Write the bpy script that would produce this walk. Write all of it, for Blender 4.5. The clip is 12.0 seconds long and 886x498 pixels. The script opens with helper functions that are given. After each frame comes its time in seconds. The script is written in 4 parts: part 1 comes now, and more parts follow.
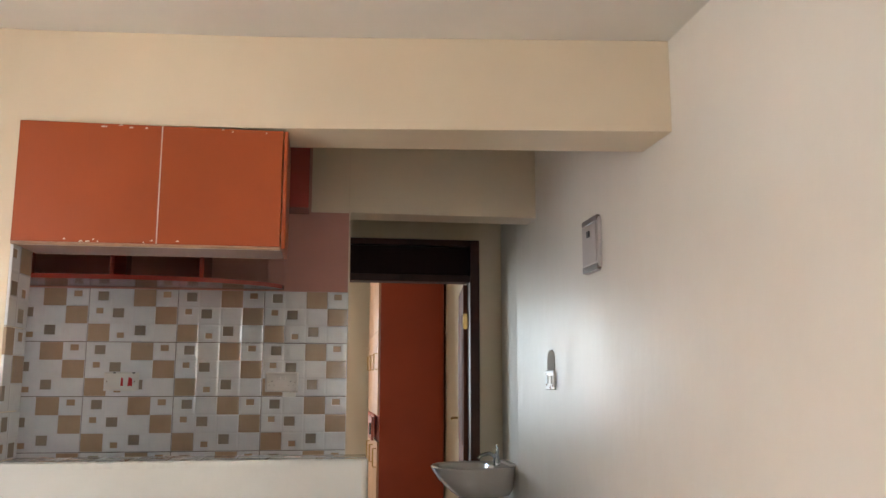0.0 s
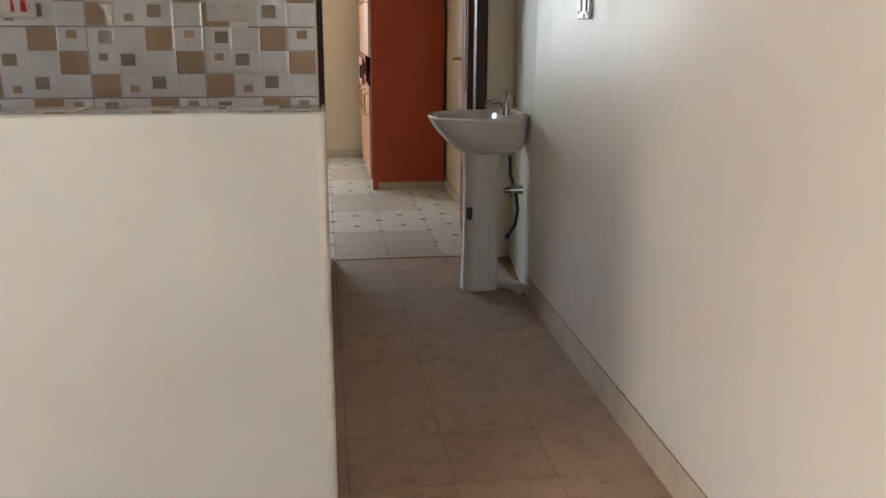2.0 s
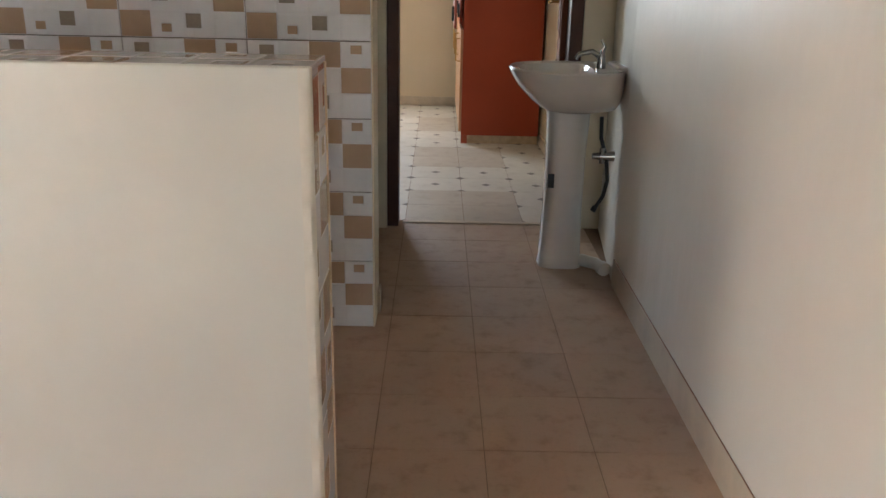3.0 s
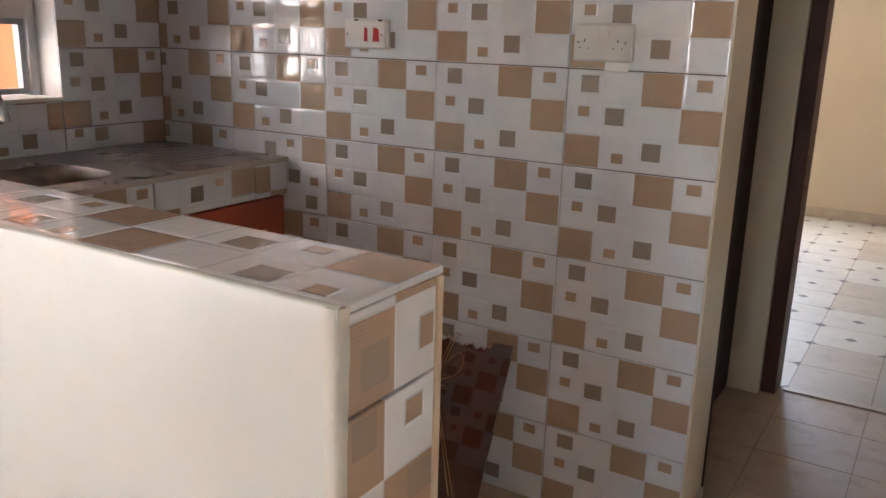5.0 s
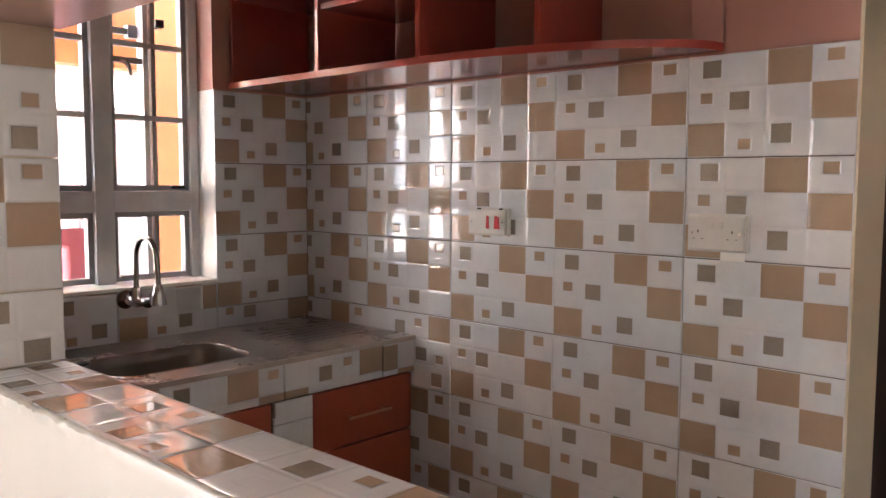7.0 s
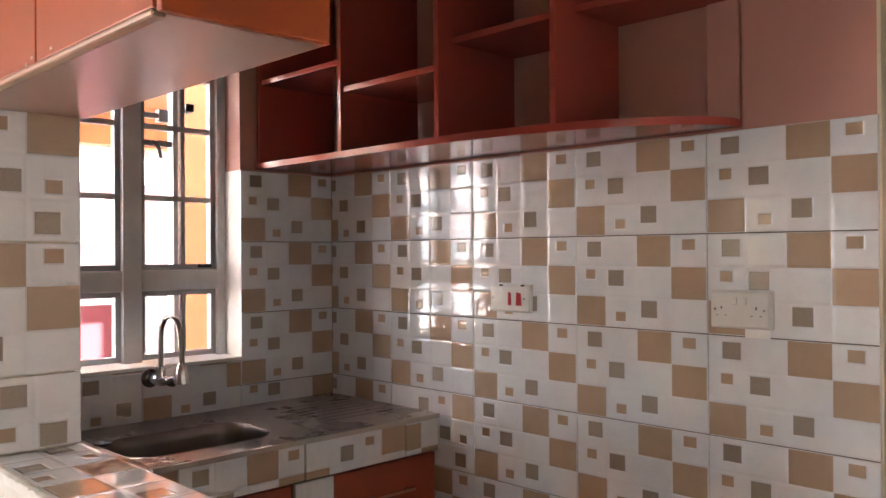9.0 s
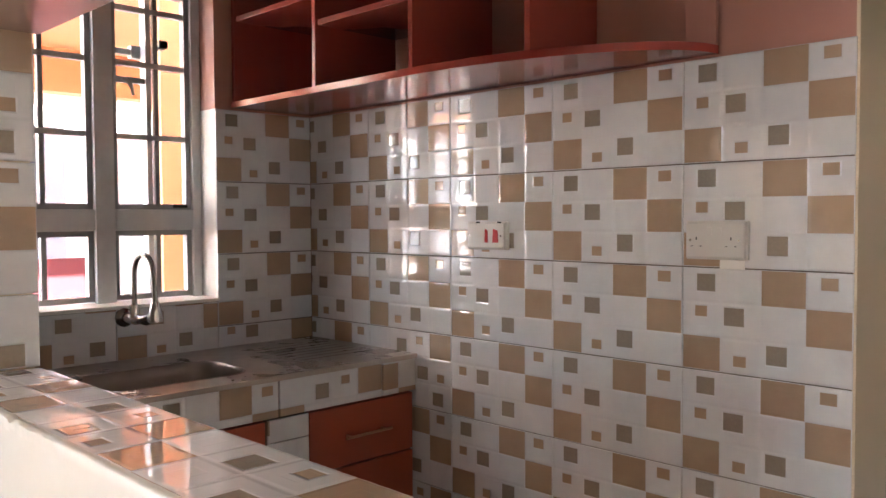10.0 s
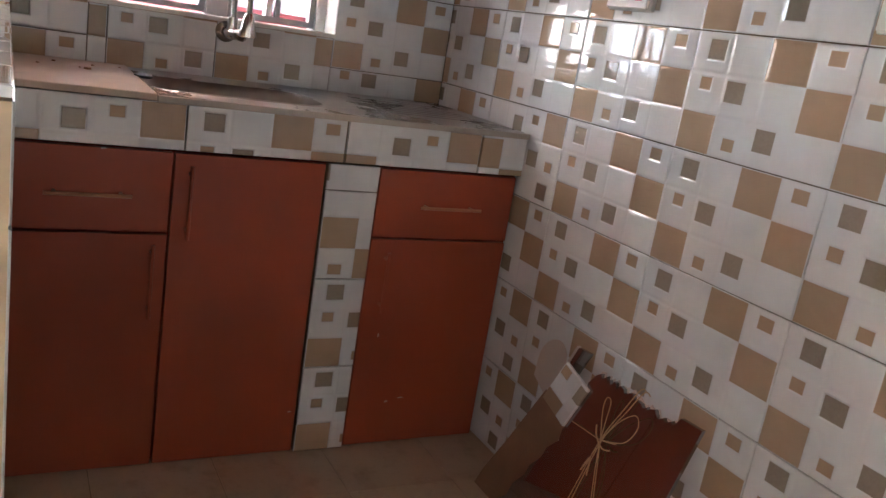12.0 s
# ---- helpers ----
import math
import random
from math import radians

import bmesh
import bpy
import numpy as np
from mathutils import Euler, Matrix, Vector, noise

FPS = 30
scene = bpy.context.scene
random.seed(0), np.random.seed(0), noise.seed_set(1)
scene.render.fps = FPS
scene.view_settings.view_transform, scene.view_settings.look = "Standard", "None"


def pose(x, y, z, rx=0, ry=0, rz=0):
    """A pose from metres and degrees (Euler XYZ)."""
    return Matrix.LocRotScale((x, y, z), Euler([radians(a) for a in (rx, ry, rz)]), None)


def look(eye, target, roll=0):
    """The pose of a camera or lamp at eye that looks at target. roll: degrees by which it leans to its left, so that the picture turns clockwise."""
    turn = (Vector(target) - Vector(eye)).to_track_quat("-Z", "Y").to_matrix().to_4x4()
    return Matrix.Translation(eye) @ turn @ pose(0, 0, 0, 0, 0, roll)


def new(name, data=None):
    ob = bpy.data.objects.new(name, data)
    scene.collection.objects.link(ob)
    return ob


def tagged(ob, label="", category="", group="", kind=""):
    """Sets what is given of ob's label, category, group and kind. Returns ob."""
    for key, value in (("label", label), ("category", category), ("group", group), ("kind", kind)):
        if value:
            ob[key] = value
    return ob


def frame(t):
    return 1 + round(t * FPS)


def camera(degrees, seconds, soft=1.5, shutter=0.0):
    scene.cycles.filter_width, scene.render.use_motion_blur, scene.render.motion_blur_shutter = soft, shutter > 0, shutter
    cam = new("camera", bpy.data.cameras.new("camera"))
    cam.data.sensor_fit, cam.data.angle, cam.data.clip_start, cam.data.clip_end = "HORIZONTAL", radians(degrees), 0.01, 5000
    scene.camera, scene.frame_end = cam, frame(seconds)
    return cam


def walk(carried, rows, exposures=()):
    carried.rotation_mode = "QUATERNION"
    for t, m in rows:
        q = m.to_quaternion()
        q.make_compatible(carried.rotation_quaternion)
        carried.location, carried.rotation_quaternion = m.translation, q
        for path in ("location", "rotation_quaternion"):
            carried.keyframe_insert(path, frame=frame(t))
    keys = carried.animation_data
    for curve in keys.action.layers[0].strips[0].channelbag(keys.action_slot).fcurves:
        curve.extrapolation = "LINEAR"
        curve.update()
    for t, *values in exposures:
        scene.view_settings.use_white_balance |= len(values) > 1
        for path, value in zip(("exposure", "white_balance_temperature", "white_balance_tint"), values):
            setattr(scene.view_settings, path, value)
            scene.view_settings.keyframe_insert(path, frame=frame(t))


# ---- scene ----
cam = camera(56.3, 12.0)
PATH = [
    (0, (-0.125, -0.106, 1.327), (0.16, 1.849, 1.64), 0.1),
    (0.5, (-0.094, 0.117, 1.319), (0.199, 2.089, 1.479), 0.0),
    (1, (-0.066, 0.317, 1.296), (0.226, 2.294, 1.231), -0.0),
    (1.5, (-0.057, 0.546, 1.275), (0.226, 2.499, 0.95), 0.1),
    (2, (0.02, 0.774, 1.265), (0.295, 2.685, 0.74), 0.3),
    (2.5, (0.116, 0.989, 1.241), (0.324, 2.881, 0.629), 0.1),
    (4.5, (0.442, 1.811, 1.28), (-0.359, 3.49, 0.545), 2.8),
    (5, (0.466, 1.926, 1.333), (-0.54, 3.578, 0.824), 1.6),
    (5.5, (0.517, 1.977, 1.368), (-0.649, 3.55, 0.96), 1.1),
    (6, (0.551, 1.992, 1.394), (-0.717, 3.5, 1.053), 0.5),
    (6.5, (0.573, 1.991, 1.413), (-0.763, 3.459, 1.172), 0.5),
    (7, (0.581, 1.994, 1.44), (-0.779, 3.452, 1.277), 0.2),
    (7.5, (0.598, 2.01, 1.474), (-0.813, 3.424, 1.379), -0.2),
    (9.5, (0.615, 2.041, 1.434), (-0.808, 3.447, 1.449), -0.4),
    (10, (0.626, 2.091, 1.374), (-0.792, 3.5, 1.297), -0.3),
    (10.5, (0.601, 2.188, 1.291), (-0.863, 3.532, 1.064), 1.6),
    (11, (0.594, 2.29, 1.214), (-0.956, 3.519, 0.919), 5.5),
    (11.5, (0.595, 2.498, 1.184), (-1.074, 3.526, 0.788), 7.6),
    (12, (0.568, 2.651, 1.158), (-1.124, 3.594, 0.659), 9.4),
]
SKY, SUN = 0.15, 5.0
P_SIDE, P_SLIT, P_BACK, P_BED = 1.27, 0.035, 0.65, 4.1
EXPOSURES = [(0, 3.62, 5990, 10), (0.5, 3.63, 5720, 9), (1, 3.64, 5760, 10), (2.5, 3.67, 6180, 10), (4.5, 4.1, 5720, 10), (5.5, 4.15, 6020, 15), (7.5, 4.27, 6070, 16), (9.5, 4.3, 6070, 16), (10, 4.3, 6020, 14), (10.5, 4.03, 6120, 14), (11, 3.92, 6120, 12), (11.5, 4.3, 6020, 11), (12, 4.73, 5620, 11)]
walk(cam, [(t, look(eye, target, roll)) for t, eye, target, roll in PATH], EXPOSURES)

# ---- world, sun, large lights ----
world = bpy.data.worlds.new("world")
scene.world = world
world.use_nodes = True
wn = world.node_tree
sky = wn.nodes.new("ShaderNodeTexSky")
sky.sky_type, sky.sun_disc = "NISHITA", False
sky.sun_elevation, sky.sun_rotation = radians(39), radians(120)
wn.links.new(sky.outputs[0], wn.nodes["Background"].inputs[0])
wn.nodes["Background"].inputs[1].default_value = SKY

sun = new("sun", bpy.data.lights.new("sun", "SUN"))
sun.data.energy, sun.data.angle, sun.data.color = SUN, radians(0.6), (1.0, 0.95, 0.86)
sun.matrix_world = look((8, -4, 13), (-6.0, 4.0, 0))


def window_light(name, eye, target, w, h, power, color):
    """Daylight standing in a window's opening."""
    ob = new(name, bpy.data.lights.new(name, "AREA"))
    ob.data.shape, ob.data.size, ob.data.size_y = "RECTANGLE", w, h
    ob.data.energy, ob.data.color = power, color
    ob.matrix_world = look(eye, target)
    return ob


window_light("daylight_living_near", (-2.07, 0.92, 1.14), (1, 0.7, 1.0), 0.94, 1.8, P_SIDE, (0.92, 0.97, 1.0))
window_light("daylight_living_slit", (-2.07, 0.08, 1.6), (1, 0.08, 1.5), 0.12, 1.08, P_SLIT, (0.92, 0.97, 1.0))
window_light("daylight_living_back", (0.59, -3.37, 1.55), (0.45, 1, 1.4), 0.66, 1.1, P_BACK, (0.92, 0.97, 1.0))
window_light("daylight_bedroom", (-1.18, 8.97, 1.5), (-0.6, 4, 1.4), 1.1, 1.2, P_BED, (0.88, 0.95, 1.0))


# ---- materials ----
def material(name):
    m = bpy.data.materials.new(name)
    m.use_nodes = True
    return m, m.node_tree, m.node_tree.nodes["Principled BSDF"]


def node(tree, kind, **values):
    n = tree.nodes.new(kind)
    for k, v in values.items():
        n.inputs[int(k[1:]) if k[0] == "_" else k].default_value = v
    return n


def math_node(tree, op, a, b=None, clamp=False):
    n = tree.nodes.new("ShaderNodeMath")
    n.operation, n.use_clamp = op, clamp
    for i, v in enumerate((a, b)):
        if v is None:
            continue
        if isinstance(v, (int, float)):
            n.inputs[i].default_value = v
        else:
            tree.links.new(v, n.inputs[i])
    return n.outputs[0]


def mix(tree, fac, a, b, blend="MIX"):
    n = tree.nodes.new("ShaderNodeMix")
    n.data_type, n.blend_type = "RGBA", blend
    for i, v in ((0, fac), (6, a), (7, b)):
        if isinstance(v, (int, float, tuple)):
            n.inputs[i].default_value = v
        else:
            tree.links.new(v, n.inputs[i])
    return n.outputs[2]


def noise_tex(tree, scale, detail=3.0, rough=0.55, stretch=None):
    co = tree.nodes.new("ShaderNodeNewGeometry").outputs["Position"]
    if stretch:
        m = tree.nodes.new("ShaderNodeMapping")
        m.inputs["Scale"].default_value = stretch
        tree.links.new(co, m.inputs[0])
        co = m.outputs[0]
    n = node(tree, "ShaderNodeTexNoise", Scale=scale, Detail=detail, Roughness=rough)
    tree.links.new(co, n.inputs["Vector"])
    return n.outputs[0]


def ramp(tree, fac, lo, hi, a=0.0, b=1.0):
    n = tree.nodes.new("ShaderNodeMapRange")
    n.inputs[1].default_value, n.inputs[2].default_value = lo, hi
    n.inputs[3].default_value, n.inputs[4].default_value = a, b
    tree.links.new(fac, n.inputs[0])
    return n.outputs[0]


def soft_step(tree, fac, lo, hi):
    n = tree.nodes.new("ShaderNodeMapRange")
    n.interpolation_type = "SMOOTHSTEP"
    n.inputs[1].default_value, n.inputs[2].default_value = lo, hi
    tree.links.new(fac, n.inputs[0])
    return n.outputs[0]


def bump(tree, shader, height, strength=0.2, distance=0.002):
    b = node(tree, "ShaderNodeBump", Strength=strength, Distance=distance)
    tree.links.new(height, b.inputs["Height"])
    tree.links.new(b.outputs[0], shader.inputs["Normal"])


def surface(name, color, rough=0.5, metal=0.0, vary=0.12, grain=40.0, blotch=2.5, relief=0.15, dist=0.001, stretch=None, tint=None, spec=0.5, coat=0.0):
    """A painted or plain surface with blotches, grain and fine relief."""
    m, t, p = material(name)
    big, fine = noise_tex(t, blotch, 4.0), noise_tex(t, grain, 3.0, stretch=stretch)
    dark = tuple(c * (1 - 1.6 * vary) for c in color) if tint is None else tint
    light = tuple(min(1.0, c * (1 + 0.5 * vary)) for c in color)
    c = mix(t, soft_step(t, big, 0.2, 0.8), (*dark, 1), (*light, 1))
    c = mix(t, ramp(t, fine, 0.35, 0.7, 0.0, 0.35), c, (*[v * (1 - vary) for v in color], 1))
    t.links.new(c, p.inputs["Base Color"])
    t.links.new(ramp(t, big, 0.0, 1.0, rough * 0.88, min(1.0, rough * 1.12)), p.inputs["Roughness"])
    p.inputs["Metallic"].default_value = metal
    p.inputs["Specular IOR Level"].default_value = spec
    p.inputs["Coat Weight"].default_value = coat
    p.inputs["Coat Roughness"].default_value = 0.12
    if relief:
        bump(t, p, fine, relief, dist)
    return m


def squares(tree, uv, boxes):
    """Signed distance to the nearest of the boxes (u0, u1, v0, v1), in metres."""
    best = None
    for u0, u1, v0, v1 in boxes:
        s = tree.nodes.new("ShaderNodeVectorMath")
        s.operation = "SUBTRACT"
        tree.links.new(uv, s.inputs[0])
        s.inputs[1].default_value = ((u0 + u1) / 2, (v0 + v1) / 2, 0)
        a = tree.nodes.new("ShaderNodeVectorMath")
        a.operation = "ABSOLUTE"
        tree.links.new(s.outputs[0], a.inputs[0])
        h = tree.nodes.new("ShaderNodeVectorMath")
        h.operation = "SUBTRACT"
        tree.links.new(a.outputs[0], h.inputs[0])
        h.inputs[1].default_value = ((u1 - u0) / 2, (v1 - v0) / 2, 0)
        x = tree.nodes.new("ShaderNodeSeparateXYZ")
        tree.links.new(h.outputs[0], x.inputs[0])
        d = math_node(tree, "MAXIMUM", x.outputs[0], x.outputs[1])
        best = d if best is None else math_node(tree, "MINIMUM", best, d)
    return best


def tile_material(name, tan, grey, lined=False):
    """Glazed wall tile: white ground, tan and taupe squares pressed into the glaze."""
    m, t, p = material(name)
    uv = t.nodes.new("ShaderNodeUVMap").outputs[0]
    d_tan, d_grey = squares(t, uv, tan), squares(t, uv, grey)
    m_tan, m_grey = ramp(t, d_tan, 0.0006, -0.0006), ramp(t, d_grey, 0.0006, -0.0006)
    rnd = t.nodes.new("ShaderNodeObjectInfo").outputs["Random"]
    mott = noise_tex(t, 9.0, 4.0)
    fine = noise_tex(t, 160.0, 2.0)
    white = mix(t, ramp(t, mott, 0.3, 0.7), (0.64, 0.64, 0.655, 1), (0.74, 0.735, 0.735, 1))
    white = mix(t, ramp(t, rnd, 0.0, 1.0, 0.0, 0.25), white, (0.6, 0.605, 0.62, 1))
    tanc = mix(t, ramp(t, mott, 0.35, 0.65), (0.385, 0.272, 0.182, 1), (0.43, 0.307, 0.208, 1))
    if lined:
        sep = t.nodes.new("ShaderNodeSeparateXYZ")
        t.links.new(uv, sep.inputs[0])
        line = math_node(t, "SINE", math_node(t, "MULTIPLY", sep.outputs[1], 1500.0))
        tanc = mix(t, ramp(t, line, 0.2, 0.8, 0.0, 0.14), tanc, (0.62, 0.5, 0.34, 1))
    greyc = (0.335, 0.262, 0.19, 1) if lined else mix(t, ramp(t, fine, 0.3, 0.7), (0.285, 0.24, 0.19, 1), (0.31, 0.262, 0.21, 1))
    c = mix(t, m_grey, mix(t, m_tan, white, tanc), greyc)
    dust = noise_tex(t, 5.0, 5.0, 0.65)
    c = mix(t, ramp(t, dust, 0.55, 0.85, 0.0, 0.22), c, (0.36, 0.3, 0.23, 1))
    t.links.new(c, p.inputs["Base Color"])
    t.links.new(ramp(t, dust, 0.45, 0.85, 0.035, 0.12), p.inputs["Roughness"])
    p.inputs["Specular IOR Level"].default_value = 0.9
    edge = math_node(t, "MAXIMUM", soft_step(t, d_tan, 0.004, -0.002), soft_step(t, d_grey, 0.004, -0.002))
    wob = math_node(t, "MULTIPLY", noise_tex(t, 5.0, 1.0), 0.9)
    relief = math_node(t, "ADD", math_node(t, "MULTIPLY", edge, -1.0), wob)
    if not lined:                         # the glaze is pressed into a grid of shallow pillows, each with a small sunk square
        d_cell, d_core = cells(t, uv)
        relief = math_node(t, "ADD", relief, math_node(t, "MULTIPLY", soft_step(t, d_cell, 0.0, -0.008), 0.4))
        relief = math_node(t, "SUBTRACT", relief, math_node(t, "MULTIPLY", soft_step(t, d_core, 0.002, -0.002), 0.09))
    bump(t, p, relief, 1.0, 0.002)
    return m


TW, TH = 0.40, 0.25


def cells(tree, uv):
    """Signed distances to the pressed cell of the tile's grid and to the small square at the cell's middle."""
    sep = tree.nodes.new("ShaderNodeSeparateXYZ")
    tree.links.new(uv, sep.inputs[0])
    d = []
    for k, size in ((0, TW / 4), (1, TH / 3)):
        m = math_node(tree, "FLOORED_MODULO", sep.outputs[k], size)
        d.append(math_node(tree, "ABSOLUTE", math_node(tree, "SUBTRACT", m, size / 2)))
    outer = math_node(tree, "MAXIMUM", math_node(tree, "SUBTRACT", d[0], TW / 8), math_node(tree, "SUBTRACT", d[1], TH / 6))
    core = math_node(tree, "SUBTRACT", math_node(tree, "MAXIMUM", d[0], d[1]), 0.017)
    return outer, core


def boxes_up(rows):
    return [(u0 * TW, u1 * TW, (1 - v1) * TH, (1 - v0) * TH) for u0, u1, v0, v1 in rows]


BIG = boxes_up([(0.498, 0.747, 0.01, 0.333), (0.751, 0.992, 0.337, 0.663), (0.008, 0.246, 0.667, 0.988), (0.829, 0.919, 0.052, 0.16), (0.086, 0.163, 0.372, 0.474), (0.33, 0.408, 0.825, 0.925)])
SMALL = boxes_up([(0.097, 0.214, 0.062, 0.228), (0.271, 0.394, 0.375, 0.545), (0.527, 0.646, 0.695, 0.872)])
mat_tile = tile_material("glazed_tile_with_squares", BIG, SMALL)
mat_end_tile = tile_material("end_tile_with_lined_squares", [(0.0, 0.08, 0.976, 1.069), (0.082, 0.18, 1.071, 1.085), (0.127, 0.153, 1.008, 1.043), (0.0, 0.064, 0.884, 0.973), (0.103, 0.134, 0.93, 0.957), (0.065, 0.18, 0.798, 0.882), (0.073, 0.18, 0.612, 0.706), (0.004, 0.036, 0.662, 0.695), (0.01, 0.07, 0.5, 0.59), (0.08, 0.18, 0.4, 0.47), (0.02, 0.08, 0.28, 0.36), (0.08, 0.18, 0.13, 0.22)],
                             [(0.024, 0.071, 0.994, 1.04), (0.01, 0.051, 0.926, 0.968), (0.107, 0.157, 0.836, 0.876), (-0.01, 0.028, 0.742, 0.788), (0.095, 0.145, 0.636, 0.684), (0.1, 0.145, 0.52, 0.57), (0.02, 0.06, 0.06, 0.11)], lined=True)

mat_cream = surface("cream_wall_paint", (0.67, 0.565, 0.405), 0.36, vary=0.05, grain=14, blotch=1.6, relief=0.14, dist=0.0025, spec=0.5)


def gloss_wall():
    m, t, p = material("cream_gloss_paint")
    big, fine = noise_tex(t, 1.3, 4.0), noise_tex(t, 9.0, 3.0)
    smear = noise_tex(t, 13.0, 2.0, 0.5, stretch=(1, 1, 0.32))
    c = mix(t, ramp(t, big, 0.3, 0.7), (0.66, 0.622, 0.545, 1), (0.72, 0.685, 0.61, 1))
    c = mix(t, ramp(t, fine, 0.4, 0.9, 0.0, 0.12), c, (0.66, 0.6, 0.515, 1))
    t.links.new(c, p.inputs["Base Color"])
    t.links.new(ramp(t, smear, 0.0, 1.0, 0.24, 0.5), p.inputs["Roughness"])
    p.inputs["Specular IOR Level"].default_value = 0.14
    bump(t, p, math_node(t, "ADD", smear, math_node(t, "MULTIPLY", fine, 0.5)), 0.55, 0.006)
    return m


mat_gloss_cream = gloss_wall()
mat_half = surface("off_white_plaster_paint", (0.46, 0.455, 0.41), 0.4, vary=0.07, grain=22, blotch=2.2, relief=0.22, dist=0.003)
mat_plaster_edge = surface("chipped_plaster", (0.49, 0.465, 0.4), 0.8, vary=0.12, grain=60, blotch=14, relief=0.5, dist=0.003)
mat_pink = surface("dusty_pink_wall_paint", (0.46, 0.225, 0.17), 0.5, vary=0.06, grain=18, blotch=1.5, relief=0.12)
mat_ceiling = surface("white_ceiling_paint", (0.7, 0.67, 0.6), 0.75, vary=0.04, grain=20, blotch=1.0, relief=0.12)
mat_grout = surface("grey_brown_grout", (0.15, 0.11, 0.08), 0.9, vary=0.2, grain=120, relief=0.3)
mat_red = surface("red_brown_laminate", (0.34, 0.062, 0.022), 0.42, vary=0.14, grain=70, blotch=2.2, relief=0.06, stretch=(6, 6, 0.35), spec=0.5)
mat_orange = surface("orange_red_laminate", (0.32, 0.06, 0.009), 0.42, vary=0.12, spec=0.4, grain=60, blotch=2.4, relief=0.06, stretch=(6, 6, 0.35))
mat_peach = surface("pale_orange_laminate", (0.5, 0.27, 0.14), 0.35, vary=0.06, grain=60, blotch=2.4, relief=0.03, stretch=(6, 6, 0.35))
mat_wardrobe = surface("red_wardrobe_laminate", (0.38, 0.065, 0.027), 0.5, vary=0.1, grain=60, blotch=2.0, relief=0.05, stretch=(6, 6, 0.35), spec=0.2)
mat_maroon = surface("maroon_shelf_laminate", (0.33, 0.062, 0.043), 0.17, vary=0.025, grain=60, blotch=2.0, relief=0, spec=0.55)
mat_under = surface("greyish_mauve_board", (0.29, 0.185, 0.15), 0.25, vary=0.03, grain=30, blotch=3.0, relief=0)
mat_edge_strip = surface("pale_edge_band", (0.55, 0.42, 0.28), 0.55, vary=0.2, grain=80, blotch=20, relief=0.1)
mat_edge_grey = surface("worn_grey_edge", (0.42, 0.36, 0.31), 0.5, vary=0.15, grain=60, relief=0.1)
mat_handle = surface("brown_lacquered_handle", (0.5, 0.24, 0.14), 0.35, metal=0.4, vary=0.1, grain=60, relief=0.0)
mat_band = surface("worn_pinkish_edge_band", (0.37, 0.22, 0.14), 0.45, vary=0.2, grain=60, blotch=16, relief=0.1)
mat_wood = surface("dark_varnished_wood", (0.075, 0.026, 0.014), 0.42, spec=0.25, vary=0.3, grain=30, blotch=5, relief=0.15, stretch=(8, 8, 0.5))
mat_door = surface("reddish_varnished_wood", (0.21, 0.065, 0.032), 0.6, spec=0.15, vary=0.25, grain=30, blotch=4, relief=0.15, stretch=(8, 8, 0.5))
mat_dark = surface("black_brown_panel", (0.025, 0.009, 0.006), 0.6, spec=0.15, vary=0.2, grain=40, relief=0.1)
mat_chrome = surface("dusty_chrome", (0.62, 0.62, 0.62), 0.16, metal=1.0, vary=0.1, grain=50, relief=0.03)
mat_dark_chrome = surface("tarnished_chrome", (0.3, 0.29, 0.28), 0.25, metal=1.0, vary=0.2, grain=50, relief=0.03)
mat_brass = surface("aged_brass", (0.5, 0.33, 0.13), 0.3, metal=1.0, vary=0.15, grain=50, relief=0.03)
mat_ceramic = surface("white_sanitary_ceramic", (0.62, 0.57, 0.52), 0.12, vary=0.05, grain=15, blotch=6, relief=0.02, spec=0.6)
mat_plastic = surface("white_plastic", (0.66, 0.63, 0.59), 0.35, vary=0.05, grain=60, blotch=12, relief=0.03)
mat_red_plastic = surface("red_plastic", (0.5, 0.015, 0.02), 0.35, vary=0.05, grain=60, relief=0.0)
mat_black = surface("black_rubber", (0.014, 0.013, 0.013), 0.5, vary=0.1, grain=60, relief=0.05)
mat_grey_cover = surface("grey_plastic_cover", (0.42, 0.37, 0.34), 0.4, vary=0.08, grain=60, relief=0.03)
mat_dark_cap = surface("dark_brown_plastic", (0.1, 0.065, 0.045), 0.4, vary=0.15, grain=60, blotch=12, relief=0.03)
mat_frame = surface("grey_white_window_paint", (0.68, 0.665, 0.65), 0.4, vary=0.12, grain=50, blotch=8, relief=0.1)
mat_steel_frame = surface("dark_grey_steel", (0.36, 0.35, 0.34), 0.45, vary=0.15, grain=50, relief=0.1)
mat_sill = surface("white_sill_paint", (0.78, 0.76, 0.72), 0.5, vary=0.06, grain=40, relief=0.1)
mat_board = surface("tan_worktop_board", (0.52, 0.41, 0.33), 0.6, vary=0.15, grain=60, blotch=6, relief=0.15)
mat_hardboard = surface("red_brown_hardboard", (0.12, 0.03, 0.018), 0.05, vary=0.12, grain=80, blotch=6, relief=0.0, spec=0.7, coat=1.0)
mat_hardboard.node_tree.nodes["Principled BSDF"].inputs["Coat Roughness"].default_value = 0.03
mat_hardboard.node_tree.nodes["Principled BSDF"].inputs["Coat IOR"].default_value = 2.8
mat_card = surface("brown_cardboard", (0.28, 0.15, 0.085), 0.8, vary=0.18, grain=80, blotch=6, relief=0.2)
